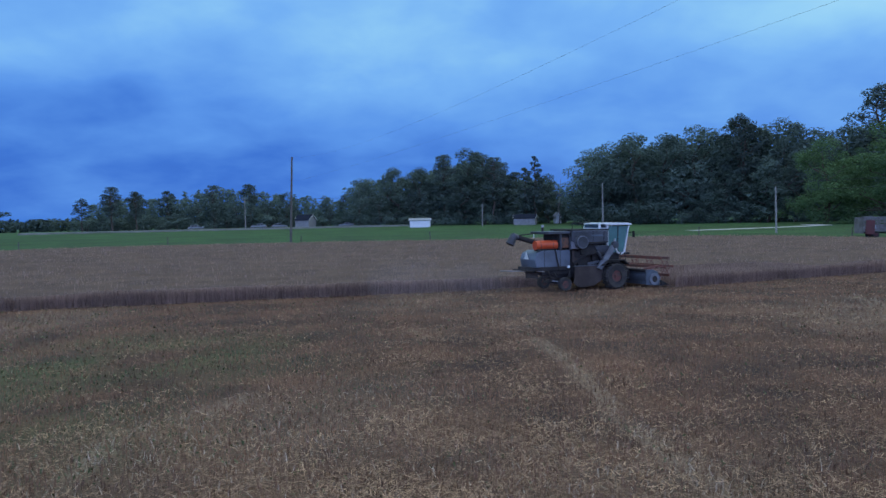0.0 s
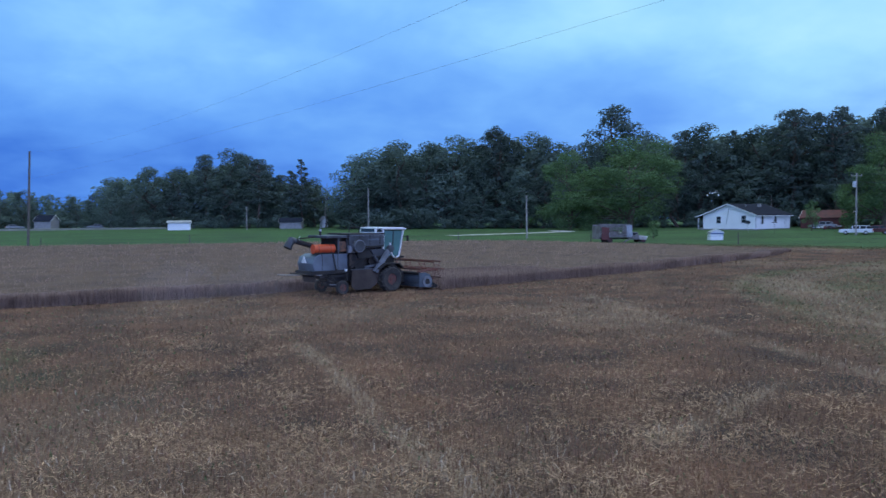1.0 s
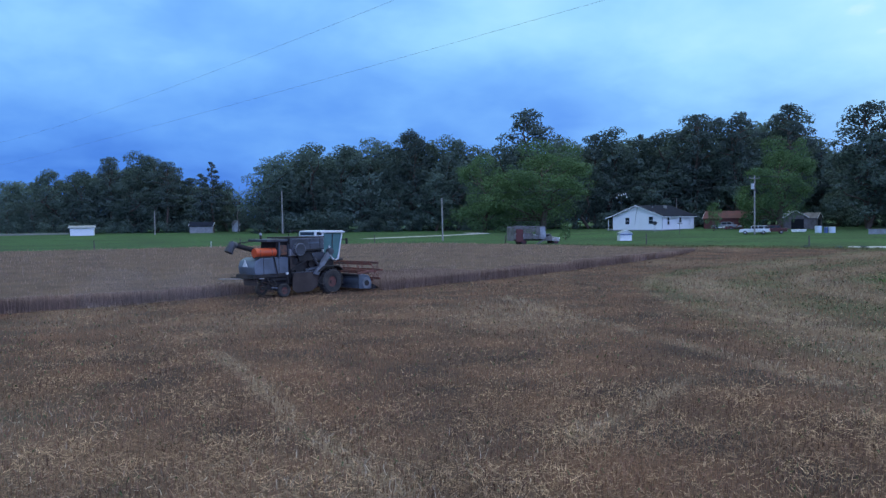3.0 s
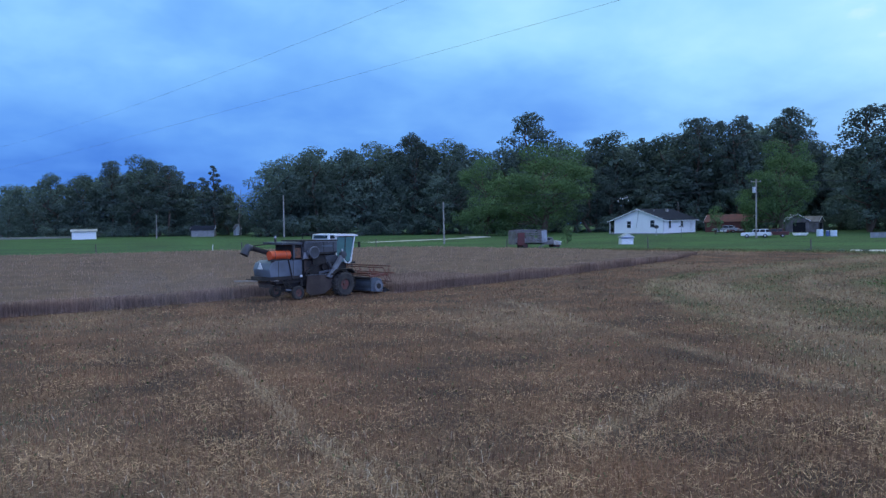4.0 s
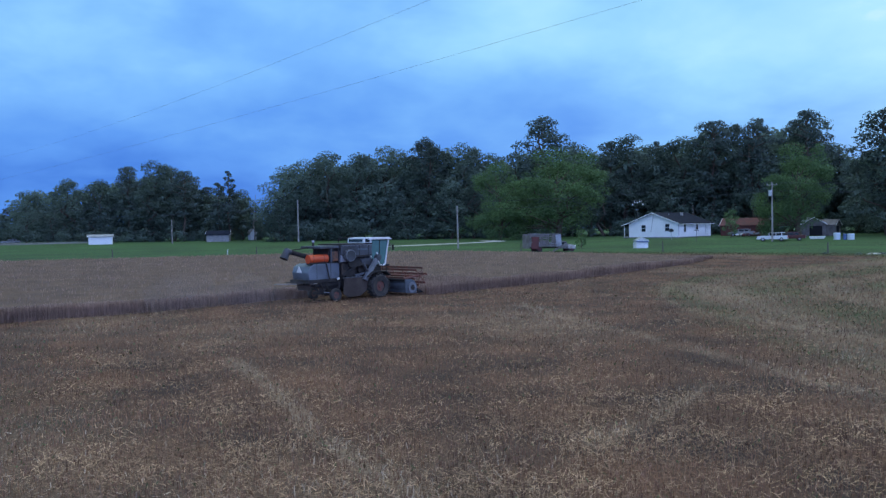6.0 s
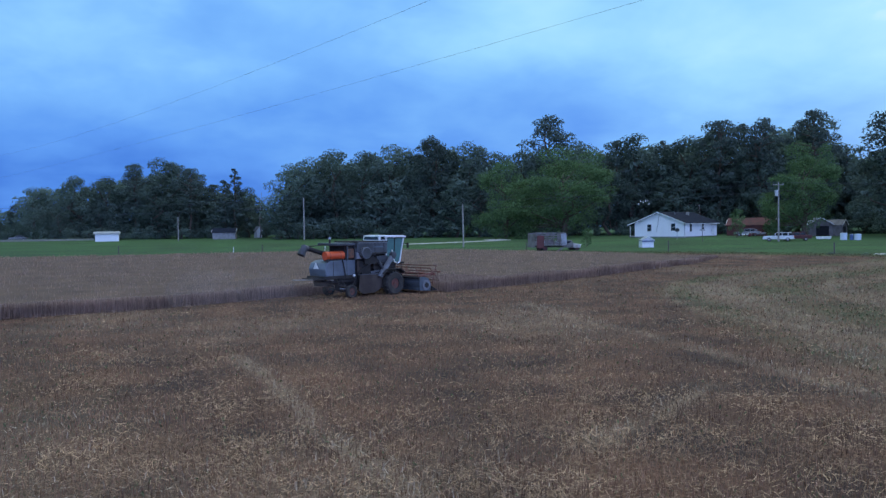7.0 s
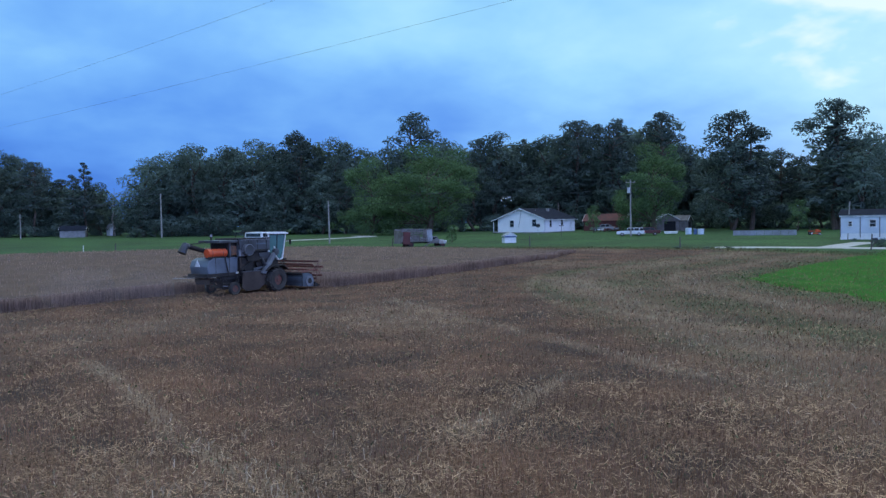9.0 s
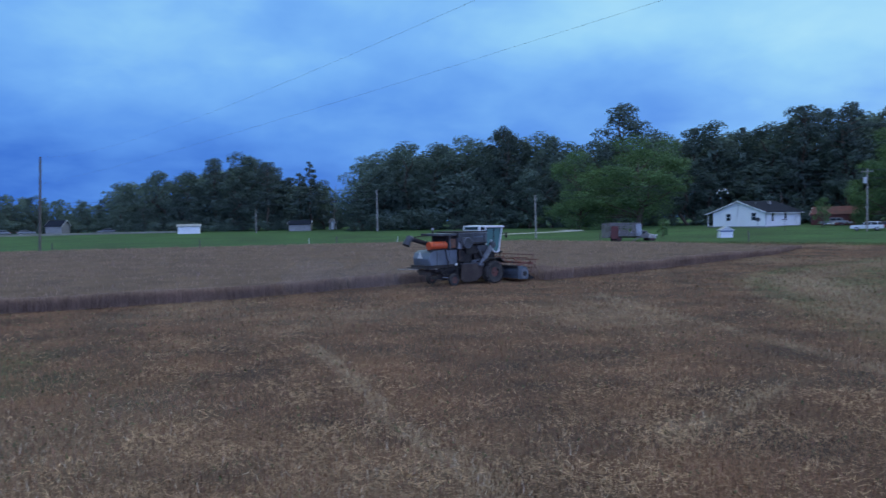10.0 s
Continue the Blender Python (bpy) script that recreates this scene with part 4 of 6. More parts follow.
def white_house():
    """Gable end and one long side face the field."""
    # near right corner of the gable
    cx, cy = polar(37.9, 158)
    turn = -37.9 - 28
    root = thing("house", pose(cx, cy, gz(cx, cy) - 0.02, 0, 0, turn), "single-storey white house with a dark shingle roof", "house")
    W, L = 10.6, 13.5
    shift = -W / 2
    bm = prism(bm_new(), [(shift - W / 2, 0.14), (shift + W / 2, 0.14), (shift + W / 2, 2.75), (shift, 4.75), (shift - W / 2, 2.75)], "y", 0, L)
    part("wall", bm, M_WHITE, root)
    part("foundation", box(bm_new(), (shift, L / 2, 0.02), (W - 0.06, L - 0.06, 0.3)), M_BLOCK, root)
    sl = 2.0 / (W / 2)
    for sg in (-1, 1):
        ov = 0.45 if sg > 0 else 1.4
        x1, z1 = shift + sg * (W / 2 + ov), 2.75 - sl * (0.45 if sg > 0 else 1.1)
        xm, zm = shift + sg * W / 2, 2.75
        bm = prism(bm_new(), [(shift, 4.79), (xm, zm + 0.04), (x1, z1 + 0.04), (x1, z1 + 0.18), (xm, zm + 0.18), (shift, 4.93)], "y", -0.45, L + 0.4)
        part("roof", bm, M_ROOF, root, "dark grey shingle roof slope")
        bm = prism(bm_new(), [(shift, 4.74), (xm, zm), (x1, z1), (x1, z1 + 0.17), (xm, zm + 0.17), (shift, 4.92)], "y", -0.52, -0.455)
        part("bargeboard", bm, M_TRIM, root)
    part("gutter", box(bm_new(), (shift + W / 2 + 0.50, L / 2, 2.55), (0.10, L + 0.8, 0.12), bevel=0.02), M_TRIM, root)
    for y in (0.2, 4.5, 9):
        bm = tube(bm_new(), (shift - W / 2 - 1.15, y, 0), (shift - W / 2 - 1.15, y, 2.3), 0.07, seg=8)
        part("porch_post", bm, M_TRIM, root)
    part("porch_floor", box(bm_new(), (shift - W / 2 - 0.65, 4.6, 0.17), (1.2, 9.4, 0.3)), M_BLOCK, root)
    window(root, (shift - 2.0, 0, 1.85), 1.0, 1.35, "-y")
    window(root, (shift + 3.1, 0, 1.95), 1.0, 1.45, "-y")
    window(root, (0, 2.6, 1.85), 0.9, 1.6, "x")
    window(root, (0, 7.5, 1.95), 1.0, 1.1, "x")
    part("door", box(bm_new(), (0.03, 11.6, 1.35), (0.06, 0.95, 2.0), bevel=0.01), M_TRIM, root, "white panelled side door")
    part("downpipe", tube(bm_new(), (0.08, 0.15, 0.3), (0.08, 0.15, 2.6), 0.05, seg=8), M_METAL, root)
    part("vent_pipe", tube(bm_new(), (shift + 1.5, 3.5, 4.0), (shift + 1.5, 3.5, 4.75), 0.06, seg=8), M_METAL, root)
    part("chimney", box(bm_new(), (shift + 1.6, 8.5, 4.4), (0.5, 0.5, 1.0), bevel=0.02), M_BLOCK, root, "short block chimney stack")
    bm = tube(bm_new(), (shift - 0.4, -0.12, 1.1), (shift + 0.25, -0.12, 4.6), 0.03, seg=6)
    part("service_cable", bm, M_WIRE, root)
    return root


white_house()


def mobile_home():
    b0, r = 57.1, 126
    cx, cy = polar(b0, r)
    root = thing("mobile_home", pose(cx, cy, gz(cx, cy), 0, 0, -b0 - 6), "long pale blue mobile home with white skirting", "mobile home")
    L, D = 17.0, 5.0
    part("wall", box(bm_new(), (L / 2, D / 2, 2.0), (L, D, 2.3), bevel=0.02), M_BLUEWALL, root)
    part("skirting", box(bm_new(), (L / 2, D / 2, 0.42), (L - 0.05, D - 0.05, 0.86)), M_WHITE, root, "white skirting panels")
    part("fascia", box(bm_new(), (L / 2, D / 2, 3.27), (L + 0.2, D + 0.3, 0.26), bevel=0.02), M_TRIM, root)
    bm = prism(bm_new(), [(-0.3, 3.40), (D + 0.3, 3.40), (D / 2, 4.25)], "x", -0.2, L + 0.2)
    part("roof", bm, M_ROOF, root)
    for x in (0.06, 2.55, 4.95, 7.4, 10.0, 12.6, 15.2):
        part("trim_strip", box(bm_new(), (x, -0.02, 1.75), (0.10, 0.06, 2.8)), M_GREYWOOD, root)
    window(root, (1.3, 0, 2.2), 0.5, 0.7, "-y")
    window(root, (4.1, 0, 2.25), 0.8, 1.0, "-y")
    window(root, (8.9, 0, 2.25), 0.9, 1.0, "-y")
    part("door", box(bm_new(), (11.3, -0.02, 1.9), (0.9, 0.06, 2.0)), M_TRIM, root)
    part("step", box(bm_new(), (11.3, -0.5, 0.35), (1.3, 0.9, 0.7), bevel=0.02), M_GREYWOOD, root)
    return root


mobile_home()


def simple_shed(name, bearing, r, W, L, eave, ridge, turn, wall, roof, label, category="shed", doors=()):
    x, y = polar(bearing, r)
    root = thing(name, pose(x, y, gz(x, y) - 0.05, 0, 0, -bearing + turn), label, category)
    gable_body(name, root, W, L, eave, ridge, wall, roof, 0.25)
    for dx, w, h in doors:
        part("door", box(bm_new(), (dx, -0.02, h / 2 + 0.05), (w, 0.08, h), bevel=0.01), M_DARK if w > 1.5 else M_GREYWOOD, root)
    return root


simple_shed("barn", 43.7, 178, 5.6, 9.0, 2.3, 3.7, 80, M_RUST, M_RUST, "red rusty sheet-iron barn behind the yard", "barn", ((0, 2.2, 2.0),))
simple_shed("storage_shed", 46.4, 180, 4.6, 6.0, 2.4, 3.7, 10, M_GREYWOOD, M_TIN, "grey board storage shed with a tin roof", doors=((0.4, 2.4, 2.0),))
simple_shed("storage_shed", 47.8, 182, 4.0, 5.0, 2.2, 3.2, 75, M_GREYWOOD, M_GREYWOOD, "grey lean board shed under trees", doors=((0, 1.8, 1.9),))
simple_shed("storage_shed", -0.95, 224, 2.4, 5.6, 2.0, 2.45, 86, M_WHITE, M_TIN, "small white storage shed on the far grass")
simple_shed("cottage", 6.6, 228, 4.4, 6.0, 1.9, 2.9, 84, M_BLOCK, M_ROOF, "low far cottage with a dark roof", "house", ((0, 1.0, 2.0),))
simple_shed("cottage", -9.3, 262, 4.6, 5.0, 2.4, 4.0, 60, M_BLOCK, M_ROOF, "small grey far cottage before the trees", "house")
simple_shed("storage_shed", 8.2, 238, 1.6, 2.4, 2.2, 3.2, 20, M_WHITE, M_TIN, "narrow white shed before the dark woods")


def well_house():
    x, y = polar(35.5, 124)
    root = thing("well_house", pose(x, y, gz(x, y), 0, 0, -35.5 + 12), "small white well house with a pitched roof", "shed")
    gable_body("well_house", root, 1.75, 1.9, 1.05, 1.5, M_WHITE, M_TIN, 0.12)
    part("fascia", box(bm_new(), (0, -0.14, 0.98), (1.95, 0.03, 0.16)), material("blue_paint", (0.10, 0.16, 0.33), 0.6, scale=3), root, "blue painted fascia board")
    part("meter_post", tube(bm_new(), (-1.3, 0, 0), (-1.3, 0, 0.8), 0.06, seg=8), M_TRIM, root)


well_house()


def tyre_wheel(parent, name, c, r, w, rim_mat, hub=0.55, lugs=0):
    """A wheel whose axle lies along y, with its origin at the hub."""
    bm = bm_new()
    seg = 28
    prof = [(hub, -0.42), (0.86, -0.5), (0.97, -0.36), (1.0, -0.15), (1.0, 0.15), (0.97, 0.36), (0.86, 0.5), (hub, 0.42)]
    rings = [[bm.verts.new((r * p * math.cos(a), w * q, r * p * math.sin(a))) for p, q in prof] for a in (2 * math.pi * k / seg for k in range(seg))]
    for k in range(seg):
        for i in range(len(prof) - 1):
            bm.faces.new((rings[k][i], rings[k][i + 1], rings[(k + 1) % seg][i + 1], rings[(k + 1) % seg][i]))
    for k in range(lugs):
        a = 2 * math.pi * k / lugs
        for sg in (-1, 1):
            rot = Matrix.Rotation(-a, 3, "Y") @ Matrix.Rotation(sg * 0.5, 3, "X")
            p = Matrix.Rotation(-a - (0.5 * math.pi * 2 / lugs if sg > 0 else 0), 3, "Y") @ Vector((r * 1.0, sg * w * 0.24, 0))
            box(bm, p, (r * 0.10, w * 0.5, r * 0.09), Matrix.Rotation(-a, 3, "Y"))
    bmesh.ops.recalc_face_normals(bm, faces=bm.faces[:])
    wheel = part(name, bm, MATS["tyre_rubber"], parent, smooth=False)
    wheel.location = c
    rim = tube(bm_new(), (0, -w * 0.30, 0), (0, w * 0.30, 0), r * hub * 1.02, seg=24)
    part("rim", rim, rim_mat, wheel, "painted steel wheel rim")
    part("hub", tube(bm_new(), (0, -w * 0.40, 0), (0, w * 0.40, 0), r * 0.16, seg=12), rim_mat, wheel)
    return wheel


material("tyre_rubber", (0.028, 0.027, 0.027), 0.85, second=(0.06, 0.052, 0.045), scale=3, fine=20, bump=0.3)


def car(bearing, r, turn, body, label, wagon=True):
    x, y = polar(bearing, r)
    root = thing("car", pose(x, y, gz(x, y), 0, 0, -bearing + turn), label, "car", "parked cars")
    L = 2.35
    side = [(-L, 0.35), (L, 0.35), (L, 0.72), (L - 0.15, 0.86), (1.0, 0.92), (-L + 0.05, 0.95), (-L, 0.7)]
    part("body", prism(bm_new(), side, "y", -0.87, 0.87, 0.04), body, root)
    rear = -L + 0.15 if wagon else -1.45
    glass = [(1.0, 0.93), (0.35, 1.38), (rear + 0.25, 1.38), (rear, 0.95)]
    part("glass_house", prism(bm_new(), glass, "y", -0.76, 0.76, 0.02), M_PANE, root, "dark tinted glass")
    part("roof", prism(bm_new(), [(0.40, 1.37), (rear + 0.2, 1.37), (rear + 0.28, 1.45), (0.30, 1.45)], "y", -0.75, 0.75, 0.02), body, root)
    for px in (0.55, -0.5, -1.4):
        if px > rear:
            for sg in (-1, 1):
                part("pillar", box(bm_new(), (px - 0.1, sg * 0.765, 1.15), (0.10, 0.04, 0.48)), body, root)
    for px in (-L - 0.04, L + 0.04):
        part("bumper", box(bm_new(), (px, 0, 0.45), (0.12, 1.7, 0.16), bevel=0.03), M_METAL, root)
    for sg in (-1, 1):
        part("headlight", box(bm_new(), (L - 0.02, sg * 0.6, 0.66), (0.08, 0.3, 0.14), bevel=0.02), M_TRIM, root)
        part("tail_light", box(bm_new(), (-L - 0.01, sg * 0.68, 0.72), (0.06, 0.2, 0.22), bevel=0.01), MATS["orange_paint"], root)
        for px in (-1.45, 1.42):
            tyre_wheel(root, "wheel", (px, sg * 0.80, 0.32), 0.32, 0.2, M_METAL)
    return root


material("orange_paint", (0.60, 0.085, 0.025), 0.45, second=(0.48, 0.065, 0.022), scale=2, fine=20, coat=0.2)
M_CARWHITE = material("white_car_paint", (0.70, 0.71, 0.72), 0.3, scale=0.8, coat=0.4, second=(0.64, 0.65, 0.66))
M_CARGREY = material("grey_car_paint", (0.26, 0.27, 0.28), 0.4, scale=0.8, coat=0.3)
M_CARRED = material("maroon_car_paint", (0.10, 0.025, 0.022), 0.35, scale=0.8, coat=0.4)
car(43.9, 144, 176, M_CARWHITE, "white station wagon parked on the grass")
car(44.95, 147, 186, M_CARRED, "dark maroon car parked behind the wagon", False)
car(42.0, 168, 170, M_CARGREY, "grey car parked before the rusty barn", False)
for b, r, t in ((-11.6, 258, 10), (-13.0, 259, 175), (-17.2, 262, 5), (-6.9, 255, 178)):
    car(b, r, t, M_CARGREY, "small grey car parked on the far farm", False)


def stake_truck():
    x, y = polar(29.0, 116.5)
    root = thing("stake_truck", pose(x, y, gz(x, y) - 0.12, 0, 0.8, -29.1 + 28), "derelict stake-bed farm truck with grey board sides", "truck")
    part("chassis", box(bm_new(), (0.2, 0, 0.72), (7.0, 0.9, 0.2), bevel=0.02), MATS["tyre_rubber"], root)
    part("bed", box(bm_new(), (-1.1, 0, 0.95), (4.9, 2.3, 0.16), bevel=0.02), M_GREYWOOD, root)
    for sg in (-1, 1):
        rows = ((-1.1, 4.9, 0.0), (-1.3, 4.4, 0.01), (-1.9, 3.2, -0.02), (-0.4, 3.3, 0.03), (-1.1, 4.8, 0.012), (-1.2, 4.6, -0.018))
        if sg < 0:
            rows = ((-1.1, 4.9, 0.0), (0.65, 1.4, 0.05), (0.55, 1.6, -0.04), (0.6, 1.5, 0.03), (-0.2, 3.1, 0.05), (-1.2, 4.6, -0.03))
        for k, (mid, length, tilt) in enumerate(rows):
            part("slat", box(bm_new(), (mid, sg * 1.14, 1.16 + k * 0.29), (length, 0.05, 0.17), Matrix.Rotation(tilt, 3, "Y")), M_GREYWOOD, root)
        for k in range(6):
            part("stake", box(bm_new(), (-3.45 + k * 0.94, sg * 1.19, 1.75), (0.10, 0.06, 1.75)), M_GREYWOOD, root)
    part("tailgate", box(bm_new(), (-3.58, 0, 1.55), (0.07, 2.3, 1.9), bevel=0.01), M_GREYWOOD, root)
    part("sheet_door", box(bm_new(), (-2.75, -1.22, 1.40), (1.15, 0.05, 1.75), Matrix.Rotation(0.03, 3, "Y"), 0.01), M_RUST, root, "rust-red sheet-iron door panel")
    part("leaning_panel", box(bm_new(), (1.0, -1.21, 1.75), (0.85, 0.05, 1.7), Matrix.Rotation(-0.10, 3, "Y"), 0.01), M_TIN, root, "pale grey leaning sheet panel")
    part("headboard", box(bm_new(), (1.38, 0, 1.75), (0.07, 2.3, 1.7), bevel=0.01), M_GREYWOOD, root)
    part("top_rail", box(bm_new(), (-1.1, -1.16, 2.68), (4.9, 0.08, 0.10), Matrix.Rotation(0.015, 3, "Y")), M_GREYWOOD, root)
    for k, (bx, by, bz, sx, sz) in enumerate(((-2.4, -0.3, 1.3, 1.1, 0.6), (-1.0, 0.1, 1.4, 1.3, 0.8), (0.4, -0.2, 1.25, 1.0, 0.5))):
        part("scrap_load", box(bm_new(), (bx, by, bz), (sx, 1.2, sz), Matrix.Rotation(0.15 * (k - 1), 3, "Y"), 0.06), M_TIN if k != 1 else M_GREYWOOD, root, "heap of scrap sheet and boxes")
    part("loose_board", box(bm_new(), (1.1, -1.25, 0.75), (2.4, 0.05, 0.18), Matrix.Rotation(-0.5, 3, "Y")), M_GREYWOOD, root)
    paint = material("faded_truck_paint", (0.42, 0.42, 0.42), 0.6, second=(0.28, 0.24, 0.21), scale=1.5)
    part("cab", prism(bm_new(), [(1.5, 0.6), (2.75, 0.6), (2.75, 1.15), (2.45, 1.62), (1.5, 1.66)], "y", -0.85, 0.85, 0.05), M_GREYWOOD, root)
    part("windscreen", box(bm_new(), (2.64, 0, 1.38), (0.05, 1.4, 0.4), Matrix.Rotation(-0.42, 3, "Y")), M_PANE, root)
    for sg in (-1, 1):
        part("side_window", box(bm_new(), (2.05, sg * 0.86, 1.36), (0.7, 0.03, 0.34)), M_PANE, root)
        part("fender", prism(bm_new(), [(2.7, 0.55), (3.9, 0.5), (3.85, 0.85), (3.4, 1.0), (2.8, 0.95)], "y", sg * 0.55, sg * 0.98, 0.04), paint, root)
        part("headlight", tube(bm_new(), (3.95, sg * 0.7, 0.95), (4.05, sg * 0.7, 0.95), 0.11), M_TRIM, root)
        tyre_wheel(root, "wheel", (3.3, sg * 0.82, 0.45), 0.45, 0.24, M_RUST)
        tyre_wheel(root, "wheel", (-1.9, sg * 0.82, 0.45), 0.45, 0.3, M_RUST)
    part("hood", prism(bm_new(), [(2.75, 0.6), (4.0, 0.6), (4.0, 1.05), (2.75, 1.25)], "y", -0.52, 0.52, 0.06), paint, root)
    return root


stake_truck()


def yard_things():
    # low grey trailer wall
    x, y = polar(52.6, 146)
    root = thing("low_wall", pose(x, y, gz(x, y), 0, 0, -52.6), "low pale grey panel wall across the yard", "wall")
    for k in range(8):
        part("panel", box(bm_new(), (-4.4 + k * 1.25, 0, 0.42), (1.22, 0.10, 0.84), bevel=0.01), M_TIN, root)
    part("cap", box(bm_new(), (-0.02, 0, 0.88), (10.1, 0.18, 0.07)), M_GREYWOOD, root)
    # garden tractor
    x, y = polar(55.6, 146)
    root = thing("lawn_tractor", pose(x, y, gz(x, y), 0, 0, -56.4 + 20), "orange red lawn tractor parked on grass", "lawn tractor")
    orange = MATS["orange_paint"]
    part("hood", prism(bm_new(), [(0.1, 0.45), (0.95, 0.45), (0.95, 0.85), (0.2, 0.98)], "y", -0.3, 0.3, 0.05), orange, root)
    part("deck", box(bm_new(), (0, 0, 0.28), (0.9, 1.15, 0.16), bevel=0.04), orange, root)
    part("rear_fender", box(bm_new(), (-0.55, 0, 0.66), (0.75, 1.0, 0.14), bevel=0.05), orange, root)
    part("seat", prism(bm_new(), [(-0.7, 0.73), (-0.25, 0.73), (-0.25, 0.82), (-0.6, 0.85), (-0.68, 1.2), (-0.76, 1.2)], "y", -0.22, 0.22, 0.03), MATS["tyre_rubber"], root, "black moulded seat")
    part("steering_wheel", tube(bm_new(), (0.0, 0, 1.05), (-0.02, 0, 1.08), 0.18), MATS["tyre_rubber"], root)
    for sg in (-1, 1):
        tyre_wheel(root, "wheel", (-0.55, sg * 0.45, 0.3), 0.3, 0.24, M_TRIM)
        tyre_wheel(root, "wheel", (0.75, sg * 0.38, 0.2), 0.2, 0.15, M_TRIM)
    # white boat hull
    x, y = polar(46.6, 152)
    root = thing("boat", pose(x, y, gz(x, y), 0, 0, -46.95), "small upturned white boat lying on the grass", "boat")
    bm = prism(bm_new(), [(-1.3, 0.55), (1.3, 0.55), (1.0, 0.12), (-1.1, 0.12)], "y", -0.5, 0.5, 0.05)
    part("hull", bm, M_TRIM, root)
    for px in (-0.8, 0.8):
        part("trestle", box(bm_new(), (px, 0, 0.07), (0.12, 0.9, 0.14)), M_GREYWOOD, root)
    # blue and white drums
    for b, m, lab, h in ((47.75, M_BLUEWALL, "pale plastic tank standing in the yard", 1.15), (48.2, MATS["blue_paint"], "blue steel drum standing in the yard", 0.95), (48.55, M_BLUEWALL, "pale plastic tank standing in the yard", 1.0)):
        x, y = polar(b, 152)
        root = thing("drum", pose(x, y, gz(x, y), 0, 0, 0), lab, "drum", "yard drums")
        r = 0.30 if "blue" in lab else 0.55
        part("shell", tube(bm_new(), (0, 0, 0), (0, 0, h), r, seg=18), m, root)
        for z in (0.33, 0.66):
            part("hoop", tube(bm_new(), (0, 0, h * z - 0.02), (0, 0, h * z + 0.02), r + 0.015, seg=18), m, root)
        part("lid", tube(bm_new(), (0, 0, h), (0, 0, h + 0.04), r * 0.9, seg=18), M_TRIM, root)
    # scrap heap
    rng = random.Random(12)
    x, y = polar(42.35, 166)
    root = thing("scrap_heap", pose(x, y, gz(x, y), 0, 0, -42), "low heap of pale and grey scrap sheets by the barn", "scrap heap")
    for k in range(9):
        m = (M_TIN, M_GREYWOOD, M_TRIM, M_RUST)[k % 4]
        size = (rng.uniform(0.4, 1.3), rng.uniform(0.3, 0.8), rng.uniform(0.06, 0.5))
        turn = Euler((rng.uniform(-0.5, 0.5), rng.uniform(-0.5, 0.5), rng.uniform(0, 3))).to_matrix()
        part("scrap_sheet", box(bm_new(), (rng.uniform(-2.0, 2.0), rng.uniform(-0.6, 0.6), rng.uniform(0.15, 0.6)), size, turn, 0.02), m, root)
    # gourd birdhouses on a pole
    x, y = polar(35.2, 168)
    root = thing("gourd_pole", pose(x, y, gz(x, y), 0, 0, -35.2), "tall pole hung with white gourd birdhouses", "birdhouse")
    hp = 4.1 + 42 / 1429 * 168 - gz(x, y)
    part("pole", tube(bm_new(), (0, 0, 0), (0, 0, hp), 0.035, 0.03, 8), M_POST, root)
    for k, (dx, dz) in enumerate(((-0.9, -0.75), (-0.5, -0.25), (0.0, -0.35), (0.45, -0.15), (0.85, -0.1), (1.1, -0.75))):
        bm = bm_new()
        bmesh.ops.create_uvsphere(bm, u_segments=12, v_segments=8, radius=0.13, matrix=Matrix.Translation((dx, 0, hp + dz)))
        tube(bm, (dx, 0, hp + dz + 0.1), (dx, 0, hp + dz + 0.32), 0.06, 0.02, 8)
        part("gourd", bm, M_TRIM, root, "white painted gourd")
    part("crossbar", box(bm_new(), (0.1, 0, hp + 0.12), (2.2, 0.03, 0.03)), M_POST, root)
    # dish aerial in the yard
    x, y = polar(37.45, 150)
    root = thing("satellite_dish", pose(x, y, gz(x, y), 0, 0, -37.45), "dark satellite dish on a short mast", "satellite dish")
    part("mast", tube(bm_new(), (0, 0, 0), (0, 0, 1.5), 0.04, seg=8), M_METAL, root)
    part("dish", tube(bm_new(), (0, -0.08, 1.65), (0, 0.08, 1.75), 0.42, 0.15, 18), M_WIRE, root)
    # bird table
    x, y = polar(39.1, 142)
    root = thing("bird_table", pose(x, y, gz(x, y), 0, 0, 0), "dark bird table on a thin post", "bird table")
    part("post", tube(bm_new(), (0, 0, 0), (0, 0, 1.9), 0.04, seg=8), M_POST, root)
    part("tray", box(bm_new(), (0, 0, 1.95), (0.7, 0.5, 0.12), bevel=0.02), M_POST, root)
    # mailbox and post by the drive
    x, y = polar(58.9, 97)
    root = thing("mailbox", pose(x, y, gz(x, y), 0, 0, -40), "dark mailbox on a leaning timber post", "mailbox")
    part("post", box(bm_new(), (0, 0, 0.75), (0.12, 0.12, 1.9), Matrix.Rotation(0.05, 3, "Y"), 0.01), M_POST, root)
    part("brace", tube(bm_new(), (0.05, 0, 0.3), (0.5, 0, 1.0), 0.05, seg=8), M_POST, root)
    part("box", prism(bm_new(), [(-0.12, 1.05), (0.12, 1.05), (0.12, 1.2), (0.06, 1.29), (-0.06, 1.29), (-0.12, 1.2)], "x", 0.1, 0.6, 0.01), M_WIRE, root)
